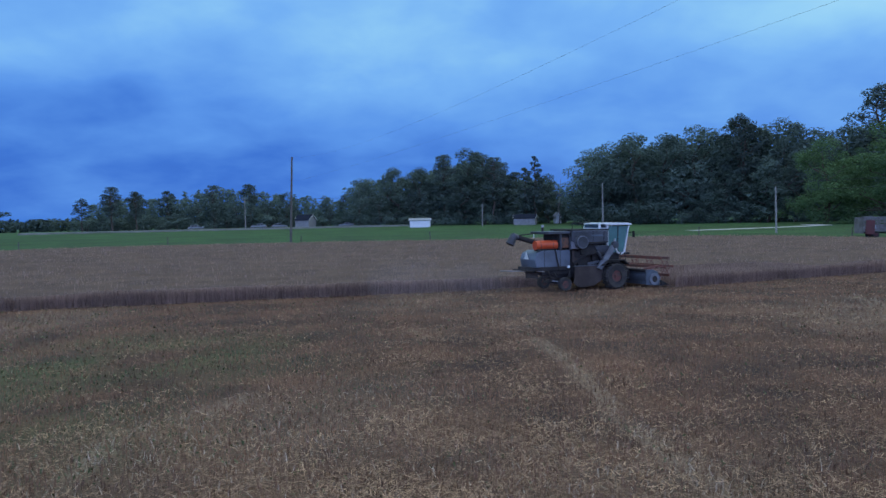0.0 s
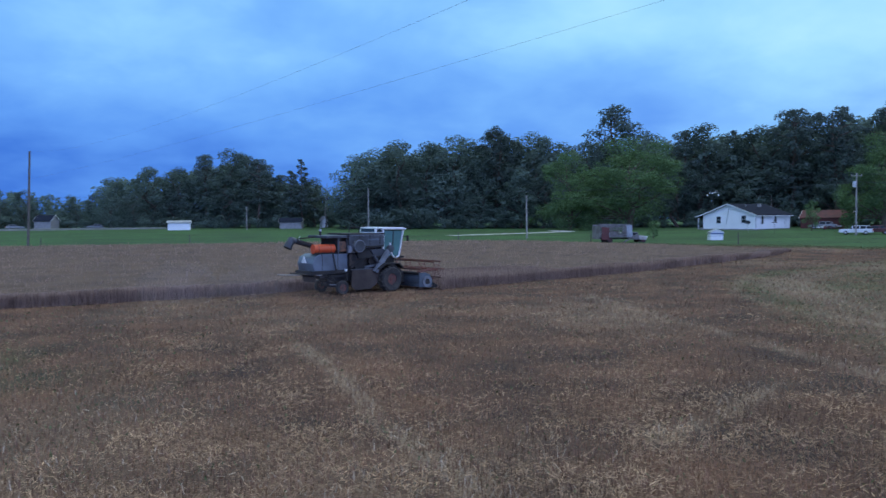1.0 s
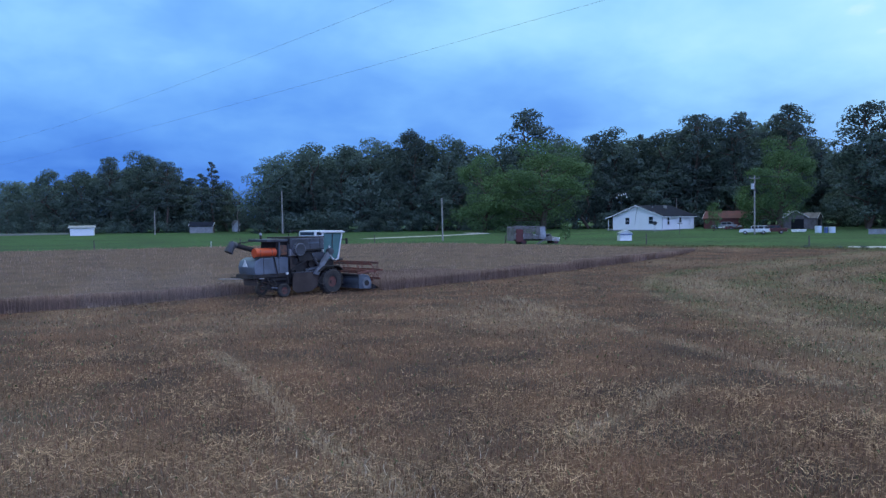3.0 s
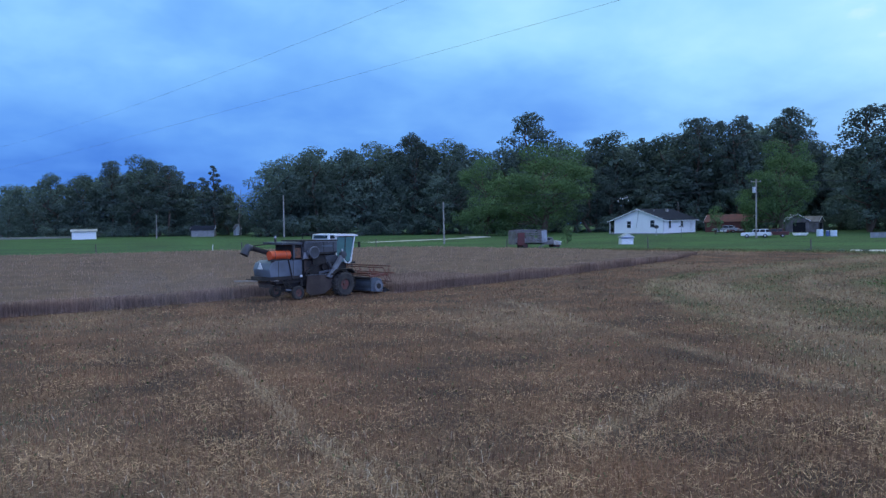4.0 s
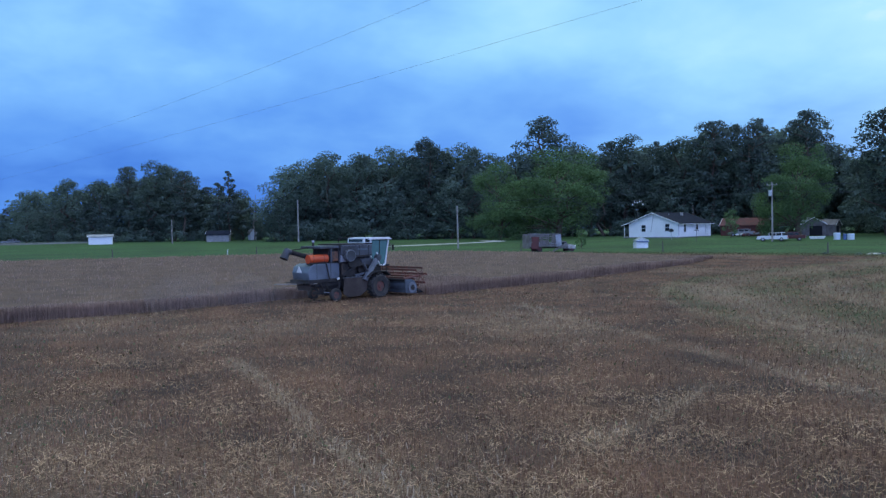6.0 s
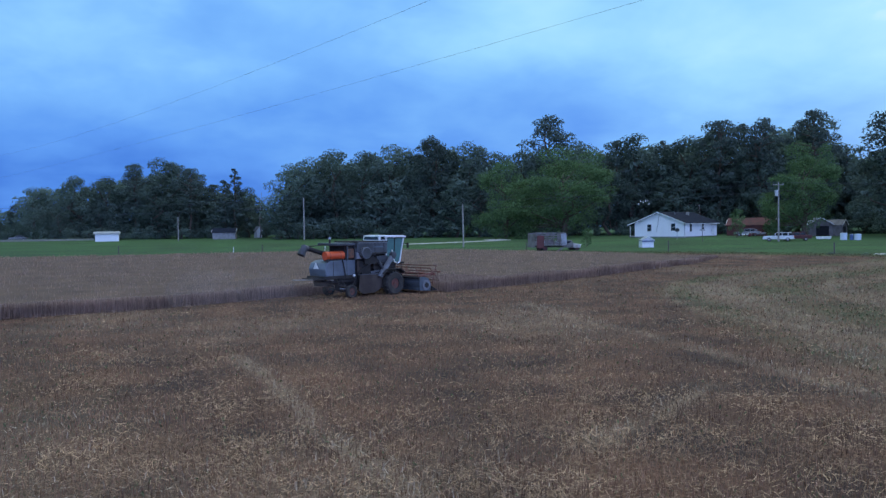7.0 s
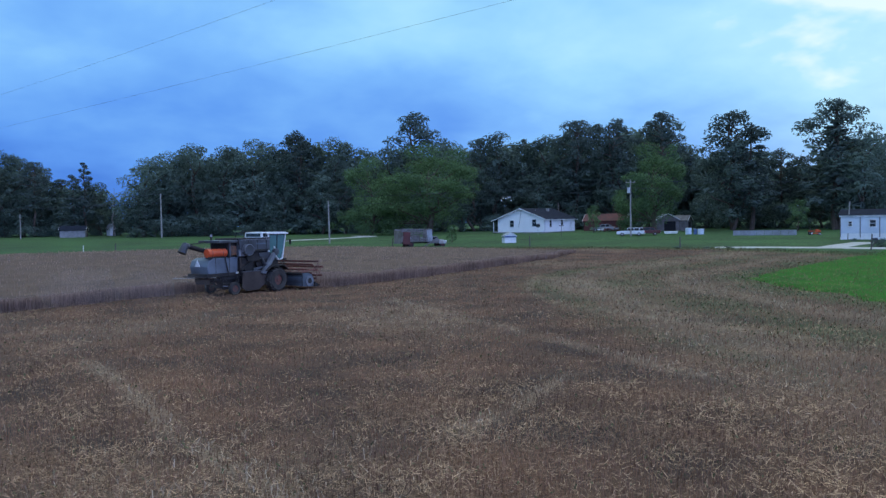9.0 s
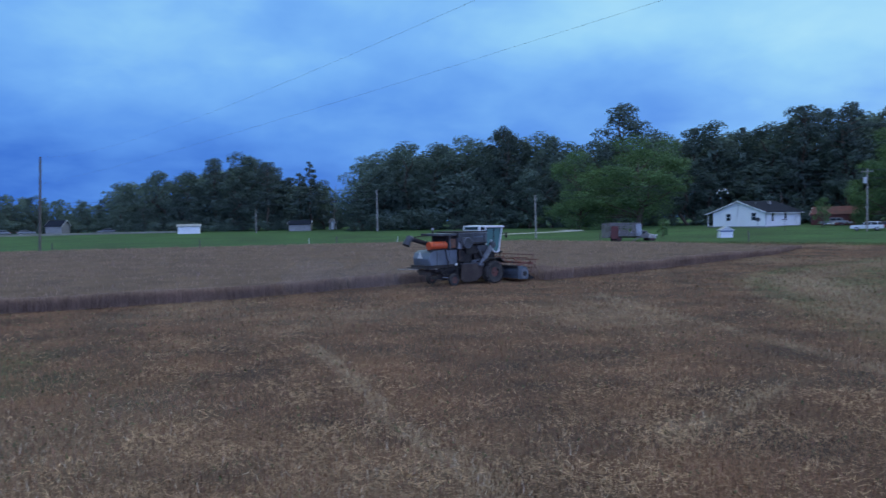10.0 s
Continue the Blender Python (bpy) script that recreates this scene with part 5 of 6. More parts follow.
    # marker stake
    for b in (6.4, 12.7):
        x, y = polar(b, 124)
        root = thing("marker_stake", pose(x, y, gz(x, y), 0, 2, 0), "thin white marker stake in the grass", "stake", "marker stakes")
        part("stake", tube(bm_new(), (0, 0, 0), (0, 0, 1.0), 0.05, 0.045, 8), M_TRIM, root)
        part("cap", tube(bm_new(), (0, 0, 1.0), (0, 0, 1.05), 0.06, seg=8), M_METAL, root)
    set_tree("shrub", 59.4, 103, 1.6, 1.3)
    set_tree("shrub", 61.9, 121, 1.0, 1.4)
    set_tree("shrub", 57.9, 121, 0.7, 1.6)
    for b, r in ((49.0, 101), (47.0, 102), (50.3, 101)):
        set_tree("shrub", b, r, 0.6, 2.0)


yard_things()


# ---- the combine harvester: x forward, y to its left, origin under the drive axle ----
M_GLEAN = material("dull_silver_paint", (0.098, 0.106, 0.122), 0.5, 0.3, second=(0.052, 0.053, 0.058), scale=0.9, fine=14, bump=0.05)
M_HOOD = material("hood_silver_paint", (0.155, 0.180, 0.215), 0.45, 0.3, second=(0.100, 0.112, 0.130), scale=0.8, fine=14)
# dusty steel, blackened further to hold the shade of the body's recesses
M_GLEANDARK = material("dusty_shade_steel", (0.022, 0.021, 0.022), 0.85, 0.1, second=(0.046, 0.039, 0.034), scale=1.4, fine=16, bump=0.1)
M_CABWHITE = material("cab_white_paint", (0.74, 0.75, 0.75), 0.4, second=(0.62, 0.62, 0.60), scale=1.2, fine=12, coat=0.2)
M_REEL = material("faded_red_paint", (0.205, 0.062, 0.044), 0.7, second=(0.135, 0.07, 0.055), scale=2, fine=14)
M_RIM = material("dusty_red_rim", (0.16, 0.055, 0.044), 0.8, second=(0.085, 0.060, 0.050), scale=5, fine=14)
M_SHIELD = material("dark_rubber_apron", (0.048, 0.036, 0.031), 0.9, second=(0.074, 0.057, 0.047), scale=1.5, fine=10)
M_HEAD = material("header_blue_grey", (0.115, 0.138, 0.165), 0.5, 0.3, second=(0.07, 0.082, 0.096), scale=1.1, fine=14)
M_PALESTEEL = material("dusty_pale_steel", (0.20, 0.215, 0.235), 0.6, 0.2, second=(0.125, 0.130, 0.140), scale=2.5, fine=14, bump=0.05)
M_TEAL = material("teal_cab_glass", (0.105, 0.215, 0.215), 0.10, second=(0.05, 0.11, 0.12), scale=0.6, spec=0.9, coat=0.6)


def build_combine():
    root = thing("combine_harvester", Matrix.Identity(4), "old silver grey combine harvester with white cab cutting grain", "combine harvester")
    P = lambda name, bm, mat, label="", parent=None, smooth=False: part(name, bm, mat, parent or root, label, smooth)
    # rear straw hood: rounded top shell
    hood = [(-4.72, 1.30), (-4.80, 1.75), (-4.66, 2.10), (-4.35, 2.24), (-2.55, 2.24), (-2.55, 1.30)]
    P("straw_hood", prism(bm_new(), hood, "y", -0.80, 0.80, 0.07), M_HOOD, "rounded silver grey straw hood")
    for x in (-4.2, -3.2):
        P("hood_seam", box(bm_new(), (x, 0, 1.77), (0.03, 1.612, 0.95), bevel=0.004), M_GLEANDARK)
    P("hood_skirt", box(bm_new(), (-3.75, 0, 1.24), (2.3, 1.72, 0.20), bevel=0.02), M_GLEANDARK)
    P("tail_board", box(bm_new(), (-5.0, 0, 1.16), (0.55, 1.6, 0.07), Matrix.Rotation(0.12, 3, "Y"), 0.01), M_GLEANDARK)
    P("spreader_bar", tube(bm_new(), (-6.25, 0.45, 1.16), (-4.3, -0.95, 1.12), 0.028, seg=8), M_POLE)
    tri = prism(bm_new(), [(0.26, 1.76), (-0.22, 1.76), (0.02, 2.14)], "x", -4.86, -4.83)
    P("warning_triangle", tri, M_TRIM, "pale slow-vehicle warning triangle")
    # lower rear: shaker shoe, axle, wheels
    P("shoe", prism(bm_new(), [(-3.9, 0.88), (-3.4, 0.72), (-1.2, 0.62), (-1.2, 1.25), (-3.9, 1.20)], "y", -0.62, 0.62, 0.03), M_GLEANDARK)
    P("rear_axle", box(bm_new(), (-3.12, 0, 0.45), (0.18, 2.0, 0.16), bevel=0.02), M_GLEANDARK)
    P("axle_mount", box(bm_new(), (-3.12, 0, 0.62), (0.4, 0.5, 0.36), bevel=0.02), M_GLEANDARK)
    for sg in (-1, 1):
        P("tie_rod", tube(bm_new(), (-3.12, sg * 0.9, 0.42), (-2.0, sg * 0.5, 0.72), 0.04, seg=8), M_GLEANDARK)
        P("frame_rail", box(bm_new(), (-1.9, sg * 0.72, 1.02), (4.9, 0.12, 0.18), bevel=0.01), M_GLEANDARK)
    # main separator body, coloured near-black for the shade beneath the tank overhang
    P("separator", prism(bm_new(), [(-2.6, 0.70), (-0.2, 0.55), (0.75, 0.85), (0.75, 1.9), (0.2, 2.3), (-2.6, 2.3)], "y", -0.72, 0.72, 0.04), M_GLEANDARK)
    for x in (-2.3, -1.55, -0.8):
        P("side_rib", box(bm_new(), (x, -0.76, 1.6), (0.08, 0.06, 1.2), bevel=0.01), M_GLEANDARK)
    for x0, z0, r in ((-1.85, 1.55, 0.34), (-1.0, 1.75, 0.24), (-2.2, 1.95, 0.18), (-0.4, 1.25, 0.28)):
        P("pulley", tube(bm_new(), (x0, -0.78, z0), (x0, -0.92, z0), r, seg=24), M_GLEANDARK)
    for a, b in (((-1.85, 1.89), (-1.0, 1.99)), ((-1.85, 1.21), (-1.0, 1.51)), ((-2.2, 2.13), (-1.0, 1.98)), ((-0.4, 1.53), (-1.0, 1.98))):
        P("drive_belt", tube(bm_new(), (a[0], -0.87, a[1]), (b[0], -0.87, b[1]), 0.03, seg=6), MATS["tyre_rubber"])
    apron = [(-2.55, 0.40), (-2.45, 1.32), (-0.55, 1.32), (-0.35, 1.05), (-0.85, 0.45), (-1.25, 0.22), (-2.2, 0.18)]
    P("side_apron", prism(bm_new(), apron, "y", -1.10, -1.06, 0.01), M_SHIELD, "dark hanging side apron")
    P("side_apron", prism(bm_new(), apron, "y", 1.06, 1.10, 0.01), M_SHIELD, "dark hanging side apron")
    P("apron_rail", box(bm_new(), (-1.5, -1.08, 1.34), (2.1, 0.08, 0.06), bevel=0.01), M_GLEAN)
    P("work_lamp", tube(bm_new(), (-2.75, -0.95, 1.32), (-2.82, -0.98, 1.32), 0.07, seg=12), M_TRIM)
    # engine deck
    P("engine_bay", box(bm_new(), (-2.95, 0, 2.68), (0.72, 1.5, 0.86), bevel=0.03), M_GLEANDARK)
    P("engine_block", box(bm_new(), (-2.95, -0.80, 2.62), (0.5, 0.20, 0.55), bevel=0.05), material("engine_orange_grime", (0.20, 0.085, 0.045), 0.7, second=(0.06, 0.05, 0.045), scale=5), "grimy reddish engine block")
    for x in (-3.22, -2.62):
        P("deck_post", box(bm_new(), (x, -0.88, 2.68), (0.09, 0.09, 0.9), bevel=0.01), M_GLEAN)
    P("engine_cover", box(bm_new(), (-3.25, 0, 3.17), (1.55, 1.9, 0.15), bevel=0.03), M_GLEAN)
    P("exhaust", tube(bm_new(), (-3.75, 0.1, 3.2), (-3.75, 0.1, 3.48), 0.06, seg=12), M_GLEANDARK)
    P("precleaner", tube(bm_new(), (-3.75, 0.1, 3.46), (-3.75, 0.1, 3.60), 0.085, 0.06, 14), M_TIN)
    P("screen_housing", box(bm_new(), (-2.28, -0.86, 2.66), (0.62, 0.30, 0.78), bevel=0.04), M_TIN)
    P("rotary_screen", tube(bm_new(), (-2.08, -0.98, 2.64), (-2.08, -1.32, 2.64), 0.37, 0.35, 28), M_PALESTEEL, "round rotary dust screen")
    for k in range(1, 4):
        P("screen_band", tube(bm_new(), (-2.08, -0.98 - 0.085 * k, 2.64), (-2.08, -0.995 - 0.085 * k, 2.64), 0.374, seg=28), M_GLEANDARK)
    P("screen_cap", tube(bm_new(), (-2.08, -1.32, 2.64), (-2.08, -1.345, 2.64), 0.30, seg=28), M_GLEAN)
    # orange tank on the hood
    P("saddle", box(bm_new(), (-4.05, -0.60, 2.27), (1.2, 0.3, 0.10), bevel=0.01), M_GLEANDARK)
    bm = tube(bm_new(), (-4.66, -0.60, 2.52), (-3.36, -0.60, 2.52), 0.25, seg=24)
    P("fuel_tank", bm, MATS["orange_paint"], "bright orange cylindrical tank")
    for x in (-4.4, -3.65):
        P("tank_strap", tube(bm_new(), (x - 0.015, -0.60, 2.52), (x + 0.015, -0.60, 2.52), 0.256, seg=24), M_RIM)
    # grain tank
    P("grain_tank", prism(bm_new(), [(-2.2, 2.52), (-0.40, 2.52), (-0.25, 2.62), (-0.25, 3.30), (-2.62, 3.26), (-2.62, 2.7)], "y", -1.08, 1.08, 0.03), M_GLEAN, "silver grey grain tank")
    # hopper takes the same steel, its under-tank shade put into the colour
    P("tank_hopper", prism(bm_new(), [(-1.05, 1.95), (1.05, 1.95), (1.0, 2.1), (0.85, 2.55), (-0.85, 2.55), (-1.0, 2.1)], "x", -2.0, -0.5, 0.02), M_GLEANDARK)
    for x in (-1.95, -1.25, -0.55):
        P("panel_seam", box(bm_new(), (x, -1.085, 2.93), (0.025, 0.02, 0.62)), M_GLEANDARK)
    for k in range(9):
        P("bolt", tube(bm_new(), (-2.45 + 0.26 * k, -1.08, 3.18), (-2.45 + 0.26 * k, -1.10, 3.18), 0.022, seg=6), M_PALESTEEL)
    P("tank_gutter", box(bm_new(), (-1.42, -1.09, 3.24), (2.3, 0.05, 0.05), bevel=0.008), M_PALESTEEL)
    P("air_duct", tube(bm_new(), (-2.55, -0.95, 2.95), (-2.55, -0.95, 3.22), 0.11, seg=14), M_GLEANDARK)
    P("side_sheet", prism(bm_new(), [(-2.5, 1.45), (-1.95, 1.45), (-1.75, 2.05), (-2.5, 2.2)], "y", -0.90, -0.86, 0.01), M_SHIELD, "dark side sheet below the grain tank")
    P("tank_rim", box(bm_new(), (-1.44, 0, 3.30), (2.42, 2.24, 0.07), bevel=0.01), M_GLEANDARK)
    P("tank_rib", box(bm_new(), (-1.25, -1.10, 2.60), (1.9, 0.05, 0.07), bevel=0.01), M_GLEANDARK)
    P("name_plate", box(bm_new(), (-1.0, -1.095, 2.98), (0.8, 0.02, 0.10)), M_HEAD)
    P("front_slope", prism(bm_new(), [(-0.9, 1.9), (0.1, 1.9), (0.1, 2.2), (-0.3, 2.45), (-1.1, 2.4)], "y", -1.02, -0.86, 0.02), M_GLEAN)
    # clean grain elevator
    el = prism(bm_new(), [(-1.12, 1.20), (-0.86, 1.10), (0.20, 2.38), (-0.04, 2.52)], "y", -1.30, -1.10, 0.03)
    P("grain_elevator", el, M_PALESTEEL, "slanted grain elevator leg")
    P("elevator_head", tube(bm_new(), (0.08, -1.32, 2.44), (0.08, -1.08, 2.44), 0.20, seg=18), M_GLEAN)
    # unloading auger folded to the rear
    P("auger_tube", tube(bm_new(), (-3.3, 0.46, 2.44), (-5.32, 0.30, 2.98), 0.14, seg=18), M_GLEANDARK, "folded unloading auger tube")
    bm = tube(bm_new(), (-5.22, 0.31, 2.95), (-5.50, 0.29, 3.02), 0.17, 0.19, 18)
    tube(bm, (-5.42, 0.29, 3.08), (-5.70, 0.28, 2.58), 0.19, 0.24, 18)
    P("auger_spout", bm, M_GLEAN, "bent auger discharge spout")
    P("auger_brace", tube(bm_new(), (-3.3, 0.3, 3.2), (-5.1, 0.3, 3.06), 0.03, seg=8), M_GLEANDARK)
    # cab
    P("cab_floor", box(bm_new(), (0.62, 0, 1.92), (1.55, 1.6, 0.12), bevel=0.03), M_GLEANDARK)
    P("cab_back", box(bm_new(), (-0.12, 0, 2.72), (0.08, 1.5, 1.5), bevel=0.02), M_GLEAN)
    for sg in (-1, 1):
        P("cab_pillar", box(bm_new(), (-0.10, sg * 0.76, 2.75), (0.12, 0.10, 1.65), bevel=0.02), M_CABWHITE)
        P("cab_pillar", tube(bm_new(), (1.02, sg * 0.76, 1.92), (1.36, sg * 0.78, 3.52), 0.042, seg=8), M_CABWHITE)
        P("side_glass", prism(bm_new(), [(-0.03, 2.0), (1.0, 2.0), (1.28, 3.46), (-0.03, 3.46)], "y", sg * 0.76 - 0.012, sg * 0.76 + 0.012), M_TEAL, "blue-green tinted side glass")
        P("door_rail", tube(bm_new(), (0.55, sg * 0.79, 2.0), (0.62, sg * 0.79, 3.46), 0.025, seg=8), M_GLEANDARK)
        P("mirror_arm", tube(bm_new(), (1.25, sg * 0.78, 3.1), (1.45, sg * 1.02, 3.1), 0.02, seg=6), M_GLEANDARK)
        P("mirror", box(bm_new(), (1.47, sg * 1.05, 3.0), (0.05, 0.18, 0.34), bevel=0.02), M_GLEANDARK)
    P("windscreen", prism(bm_new(), [(1.02, 1.95), (1.05, 1.95), (1.36, 3.48), (1.33, 3.48)], "y", -0.74, 0.74), M_TEAL, "tinted windscreen")
    loop = [(0.36, 2.75), (0.42, 2.25), (0.56, 1.98), (0.80, 1.90), (1.00, 1.98), (1.06, 2.25)]
    frame_bm = bm_new()
    for (xa, za), (xb, zb) in zip(loop, loop[1:]):
        tube(frame_bm, (xa, -0.80, za), (xb, -0.80, zb), 0.05, seg=8)
    P("lower_frame", frame_bm, M_CABWHITE, "white curved door frame")
    P("cab_roof", prism(bm_new(), [(-0.30, 3.52), (1.50, 3.50), (1.54, 3.56), (1.30, 3.64), (-0.10, 3.67), (-0.30, 3.62)], "y", -0.90, 0.90, 0.04), M_CABWHITE, "white cab roof")
    P("rear_window_box", prism(bm_new(), [(-0.66, 3.30), (-0.13, 3.30), (-0.13, 3.66), (-0.58, 3.66)], "y", -0.78, 0.78, 0.03), M_CABWHITE)
    P("rear_window", box(bm_new(), (-0.632, 0, 3.48), (0.03, 1.30, 0.20), Matrix.Rotation(0.21, 3, "Y")), M_PANE)
    P("quarter_window", box(bm_new(), (-0.36, -0.785, 3.48), (0.34, 0.03, 0.20)), M_PANE)
    P("seat", prism(bm_new(), [(0.05, 2.0), (0.5, 2.0), (0.5, 2.45), (0.2, 2.5), (0.12, 3.05), (0.0, 3.05)], "y", -0.25, 0.25, 0.04), M_GLEANDARK)
    P("steering_column", tube(bm_new(), (0.95, 0, 1.95), (0.75, 0, 2.65), 0.05, seg=8), M_GLEANDARK)
    rail = bm_new()
    for a, b in (((-0.9, 0.5, 3.32), (-0.9, 0.5, 3.66)), ((-0.9, 0.5, 3.66), (-0.3, 0.5, 3.70)), ((-1.6, 0.5, 3.32), (-1.5, 0.5, 3.66)), ((-1.5, 0.5, 3.66), (-0.9, 0.5, 3.66))):
        tube(rail, a, b, 0.022, seg=6)
    P("guard_rail", rail, M_GLEANDARK)
    for k in range(5):
        P("ladder_rung", box(bm_new(), (0.75, -1.15, 0.55 + k * 0.30), (0.30, 0.05, 0.04), bevel=0.005), M_GLEANDARK)
    for x in (0.60, 0.90):
        P("ladder_rail", tube(bm_new(), (x, -1.18, 0.45), (x, -1.0, 2.0), 0.022, seg=6), M_GLEANDARK)
    # rear clutter: hoses, chain guards, hitch
    for k, (a, b) in enumerate((((-4.2, -0.82, 1.2), (-3.3, -0.9, 0.6)), ((-3.9, -0.84, 1.2), (-3.6, -0.7, 0.55)), ((-2.6, -0.9, 1.1), (-3.0, -0.85, 0.5)), ((-4.4, -0.5, 1.1), (-4.0, -0.6, 0.6)))):
        P("strut", tube(bm_new(), a, b, 0.028, seg=6), M_GLEANDARK)
    for y in (-0.45, -0.15, 0.15, 0.45):
        P("straw_walker", box(bm_new(), (-4.25, y, 1.02 + 0.06 * (y > 0)), (0.95, 0.22, 0.10), Matrix.Rotation(0.16, 3, "Y"), 0.01), M_GLEANDARK)
    P("chaff_curtain", box(bm_new(), (-4.55, 0, 0.92), (0.03, 1.3, 0.42), Matrix.Rotation(-0.18, 3, "Y")), M_SHIELD, "ragged rubber chaff curtain")
    for k, (a, b, c) in enumerate((((-3.7, -0.9, 1.1), (-3.5, -0.98, 0.75), (-3.15, -0.95, 0.62)), ((-2.75, -0.92, 1.15), (-2.72, -1.0, 0.8), (-3.0, -0.95, 0.6)),
                                   ((-4.0, -0.86, 1.12), (-3.9, -0.95, 0.78), (-3.4, -0.9, 0.66)))):
        hose = bm_new()
        tube(hose, a, b, 0.022, seg=6)
        tube(hose, b, c, 0.022, seg=6)
        P("hose", hose, MATS["tyre_rubber"])
    P("steering_arm", box(bm_new(), (-3.45, -0.92, 0.55), (0.75, 0.05, 0.06), Matrix.Rotation(0.12, 3, "Y")), M_PALESTEEL)
    P("hood_pipe", tube(bm_new(), (-3.55, -0.84, 2.26), (-3.30, -0.86, 1.15), 0.035, seg=8), M_GLEANDARK)
    P("chain_guard", prism(bm_new(), [(-1.6, 1.36), (-0.75, 1.5), (-0.7, 1.62), (-1.6, 1.5)], "y", -1.08, -1.0, 0.01), M_GLEAN)
    P("belt_cover", prism(bm_new(), [(-2.5, 1.42), (-1.35, 2.0), (-1.4, 2.1), (-2.55, 1.55)], "y", -1.04, -0.98, 0.01), M_GLEANDARK)
    P("tool_box", box(bm_new(), (-0.1, -0.98, 1.78), (0.42, 0.2, 0.26), bevel=0.02), M_GLEANDARK)
    P("drop_pipe", tube(bm_new(), (-1.05, -1.15, 2.1), (-0.6, -1.15, 1.5), 0.09, seg=10), M_GLEAN)
    # drive axle
    P("drive_axle", box(bm_new(), (0, 0, 0.72), (0.26, 2.2, 0.26), bevel=0.03), M_GLEANDARK)
    P("fender", prism(bm_new(), [(-0.9, 1.35), (-0.5, 1.62), (0.5, 1.62), (0.85, 1.35), (0.8, 1.32), (0.48, 1.57), (-0.48, 1.57), (-0.86, 1.32)], "y", -1.5, -0.95), M_GLEANDARK)
    # feeder and header
    P("feeder_house", prism(bm_new(), [(0.5, 0.95), (1.7, 0.32), (1.75, 0.85), (0.6, 1.75)], "y", -0.55, 0.55, 0.03), M_GLEANDARK)
    for sg in (-1, 1):
        P("lift_cylinder", tube(bm_new(), (0.25, sg * 0.6, 0.5), (1.5, sg * 0.6, 0.5), 0.05, seg=10), M_GLEAN)
    header = P("header", prism(bm_new(), [(1.62, 0.20), (2.75, 0.12), (2.78, 0.16), (1.95, 0.28), (1.70, 0.62), (1.72, 1.02), (1.62, 1.02)], "y", -1.95, 2.35, 0.01), M_HEAD, "wide blue-grey grain header")
    P("header_tube", tube(bm_new(), (1.60, -1.95, 0.98), (1.60, 2.35, 0.98), 0.08, seg=12), M_GLEANDARK, parent=header)
    P("drum_cover", tube(bm_new(), (1.98, -1.93, 0.58), (1.98, 2.33, 0.58), 0.41, seg=28), M_HEAD, "rounded blue-grey auger cover", header)
    for y in (-1.97, 2.37):
        P("end_sheet", prism(bm_new(), [(1.58, 0.20), (2.35, 0.12), (2.56, 0.30), (2.54, 0.62), (2.36, 0.90), (2.02, 1.02), (1.58, 1.02)], "y", y - 0.02, y + 0.02, 0.005), M_HEAD, parent=header)
        P("end_disc", tube(bm_new(), (2.12, y - 0.09, 0.50), (2.12, y + 0.09, 0.50), 0.33, seg=24), M_PALESTEEL, "pale round drive cover", header)
        P("disc_hub", tube(bm_new(), (2.12, y - 0.11, 0.50), (2.12, y + 0.11, 0.50), 0.17, seg=16), M_GLEANDARK, parent=header)
        P("divider", prism(bm_new(), [(2.6, 0.12), (3.15, 0.14), (2.6, 0.42)], "y", y - 0.05, y + 0.05, 0.02), M_GLEANDARK, parent=header)
    P("knife_bar", box(bm_new(), (2.80, 0.2, 0.11), (0.10, 4.25, 0.05)), M_METAL, parent=header)
    for y in (-1.85, 2.25):
        P("reel_arm", prism(bm_new(), [(1.55, 1.02), (2.85, 1.16), (2.85, 1.26), (1.55, 1.14)], "y", y - 0.04, y + 0.04, 0.01), M_REEL, "faded red reel arm", header)
    # reel
    reel = P("reel", tube(bm_new(), (0, -1.85, 0), (0, 2.25, 0), 0.07, seg=12), M_REEL, "faded red pick-up reel")
    for k in range(6):
        a = 2 * math.pi * k / 6
        cx, cz = 0.55 * math.cos(a), 0.55 * math.sin(a)
        P("reel_bat", box(bm_new(), (cx, 0.2, cz), (0.035, 4.1, 0.13), Matrix.Rotation(-a * 0, 3, "Y"), 0.005), M_REEL, parent=reel)
    for y in (-1.80, -0.45, 0.9, 2.2):
        bm = bm_new()
        for k in range(6):
            a = 2 * math.pi * k / 6
            tube(bm, (0, y, 0), (0.60 * math.cos(a), y, 0.60 * math.sin(a)), 0.022, seg=6)
            b = a + math.pi / 3
            tube(bm, (0.34 * math.cos(a), y, 0.34 * math.sin(a)), (0.34 * math.cos(b), y, 0.34 * math.sin(b)), 0.016, seg=6)
        P("reel_spider", bm, M_REEL, parent=reel)
    wheels = []
    for sg in (-1, 1):
        wheels.append((tyre_wheel(root, "drive_wheel", (0, sg * 1.28, 0.72), 0.72, 0.52, M_RIM, 0.44, 18), (0, sg * 1.28, 0.72), 0.72))
        wheels.append((tyre_wheel(root, "rear_wheel", (-3.12, sg * 1.08, 0.39), 0.39, 0.26, M_RIM, 0.52), (-3.12, sg * 1.08, 0.39), 0.39))
    return root, wheels, reel


COMBINE, WHEELS, REEL = build_combine()


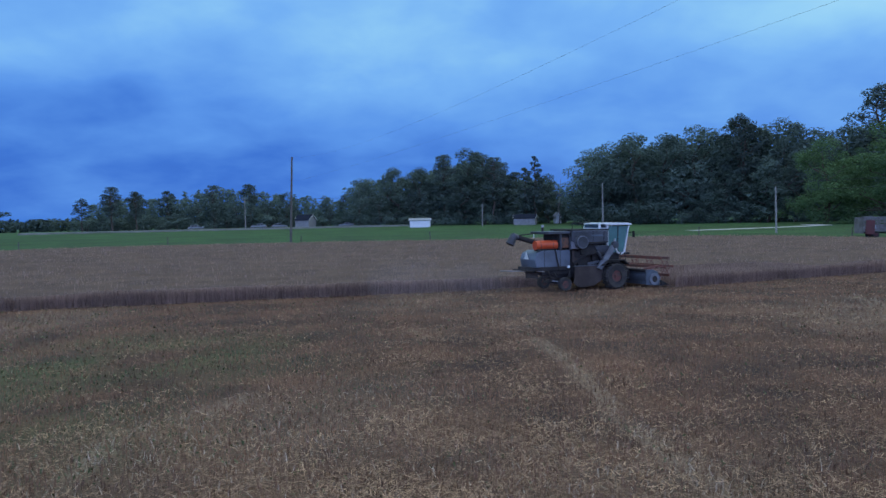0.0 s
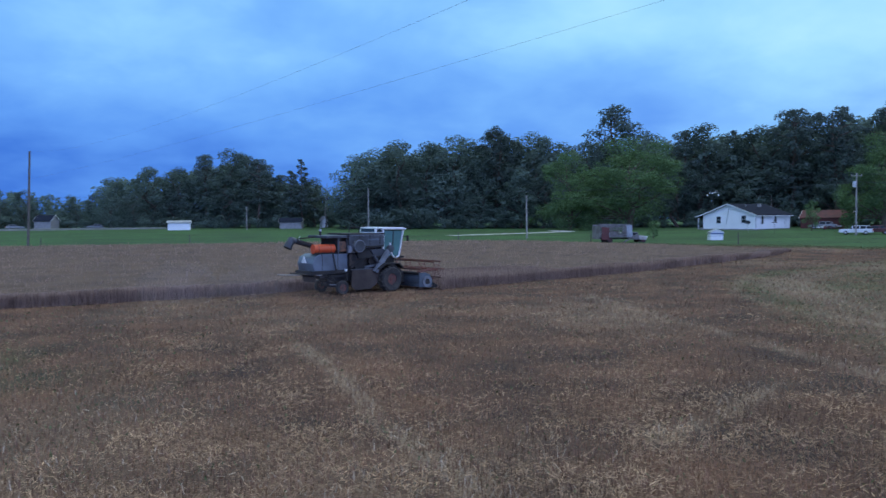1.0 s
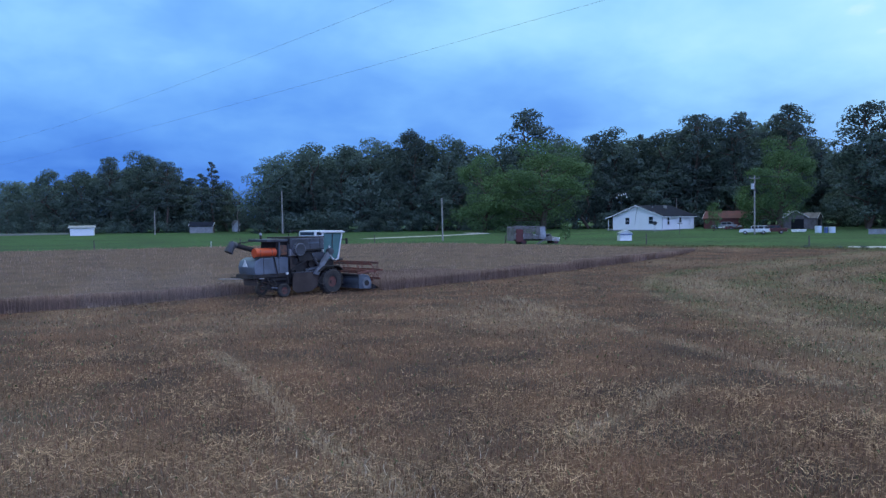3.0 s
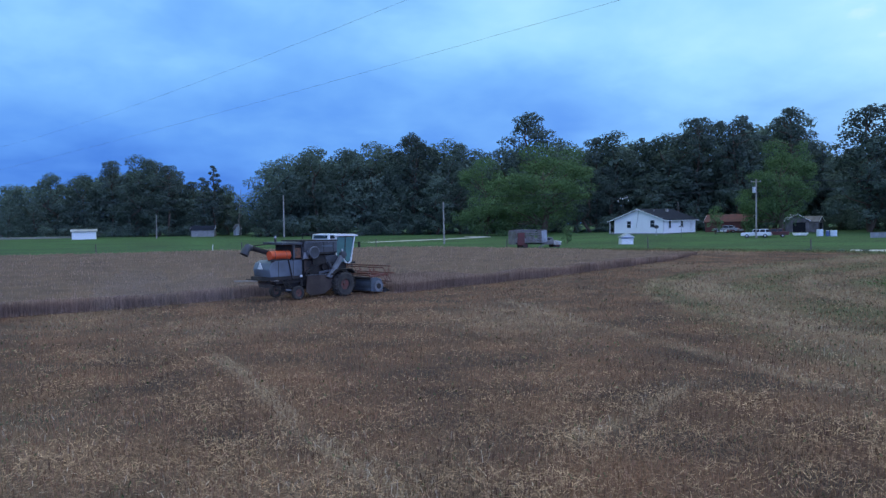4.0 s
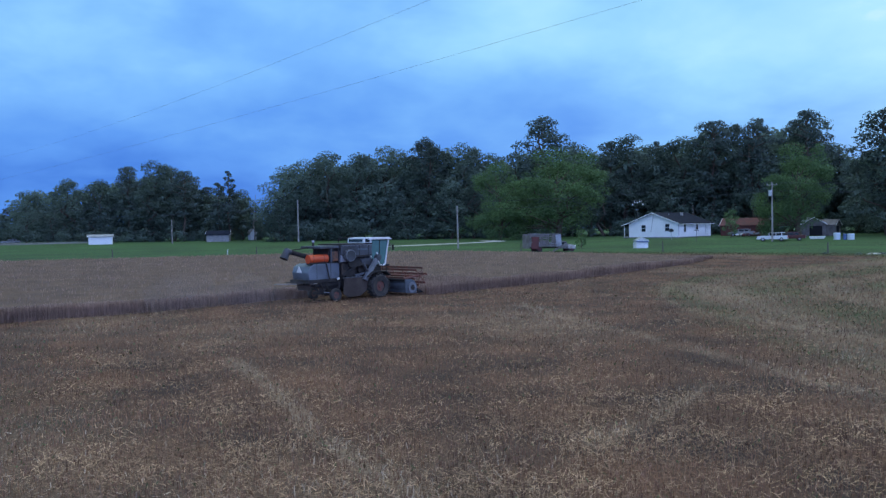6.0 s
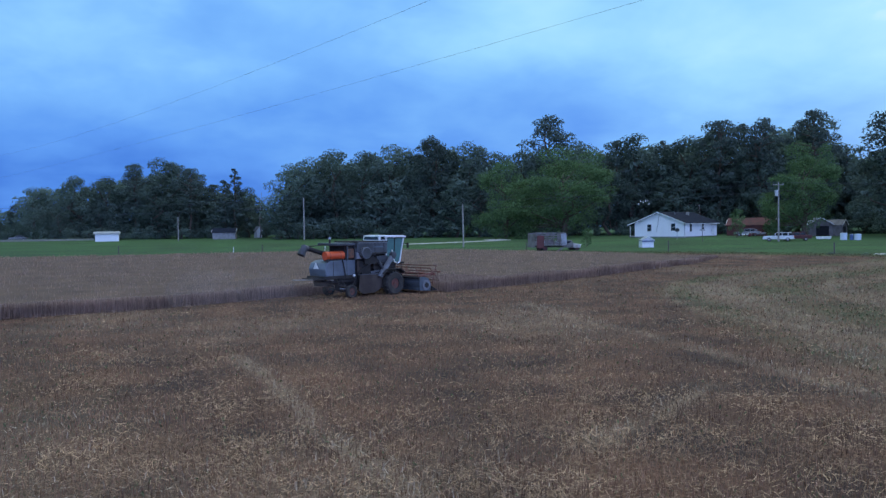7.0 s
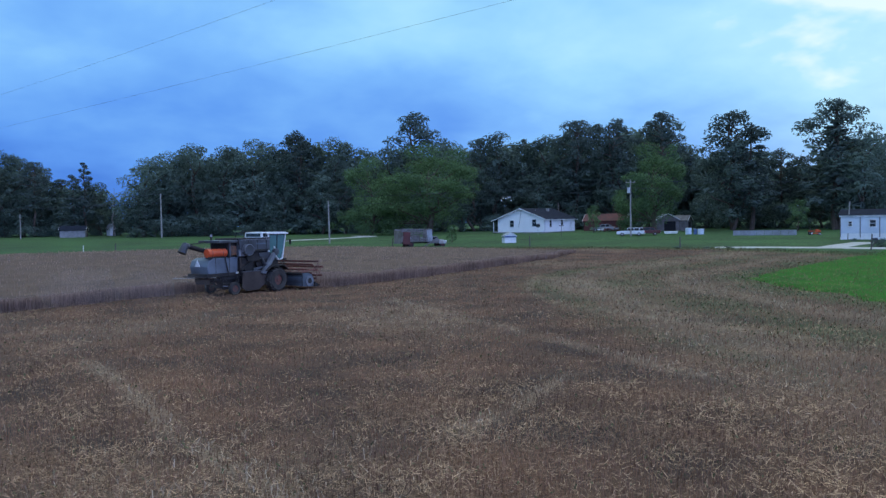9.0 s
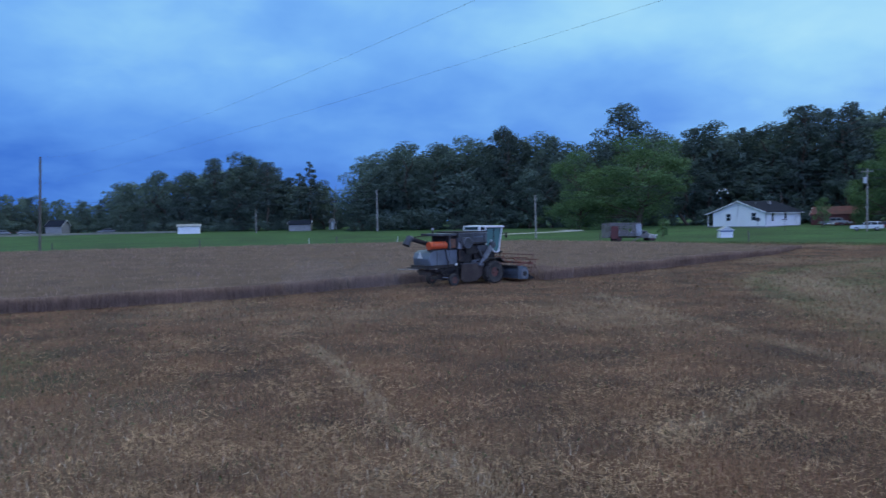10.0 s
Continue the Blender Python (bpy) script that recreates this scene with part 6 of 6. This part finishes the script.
def dust_material():
    m = bpy.data.materials.new("thin_dust")
    m.use_nodes = True
    b = m.node_tree.nodes["Principled BSDF"]
    b.inputs["Base Color"].default_value = (0.32, 0.265, 0.24, 1)
    b.inputs["Roughness"].default_value, b.inputs["Alpha"].default_value = 1.0, 0.065
    b.inputs["Specular IOR Level"].default_value = 0.0
    return m


def build_dust():
    """Thin puffs of dust and chaff trailing the machine, in its space."""
    root = thing("dust_cloud", Matrix.Identity(4), "thin brown dust and chaff trailing the harvester", "dust")
    mat = dust_material()
    for k in range(3):
        c = (-4.5 - 3.5 * k, 0.3 + 0.35 * k, 0.60 + 0.15 * k)
        bm = bm_new()
        bmesh.ops.create_icosphere(bm, subdivisions=3, radius=1.0)
        for v in bm.verts:
            n = noise.noise(v.co * 1.7 + Vector((k * 3.1, 0, 0)))
            v.co *= 1 + 0.35 * n
        s = (1.75 + 0.15 * k, 1.3 + 0.2 * k, 0.80 + 0.15 * k)
        for v in bm.verts:
            v.co = Vector((c[0] + v.co.x * s[0], c[1] + v.co.y * s[1], max(0.02, c[2] + v.co.z * s[2])))
        part("dust_puff", bm, mat, root, smooth=True)
    return root


DUST = build_dust()
COMBINE_SPEED = 0.88


def motions():
    times = [k * 0.5 for k in range(21)]
    walk(COMBINE, [(t, pose(*combine_xy(t), 0.0, 0.35 * math.sin(t * 2.1), 0.3 * math.sin(t * 1.7 + 1), math.degrees(HEADING))) for t in times])
    walk(DUST, [(t, pose(*combine_xy(t), 0.0, 0, 0, math.degrees(HEADING) + 1.5 * math.sin(t))) for t in times])
    for wheel, c, r in WHEELS:
        rate = math.degrees(COMBINE_SPEED / r)
        walk(wheel, [(t, pose(*c, 0, rate * t, 0)) for t in times])
    walk(REEL, [(t, pose(2.95, -0.1, 1.14, 0, 118 * t, 0)) for t in times])
    # the knife reaches each slice of crop in turn and draws it down
    for s0, ob in SWATH:
        x, y, z = ob.location
        hit = (s0 - 2.75) / COMBINE_SPEED
        rows = [(0.0, pose(x, y, z if hit > 0.05 else z - 0.95))]
        if 0.05 < hit < 10:
            if hit > 0.35:
                rows.append((hit - 0.3, pose(x, y, z)))
            rows.append((min(hit + 0.35, 9.95), pose(x, y, z - 0.95)))
            rows.append((10.0, pose(x, y, z - 0.95)))
        else:
            rows.append((10.0, rows[0][1]))
        walk(ob, rows)


motions()
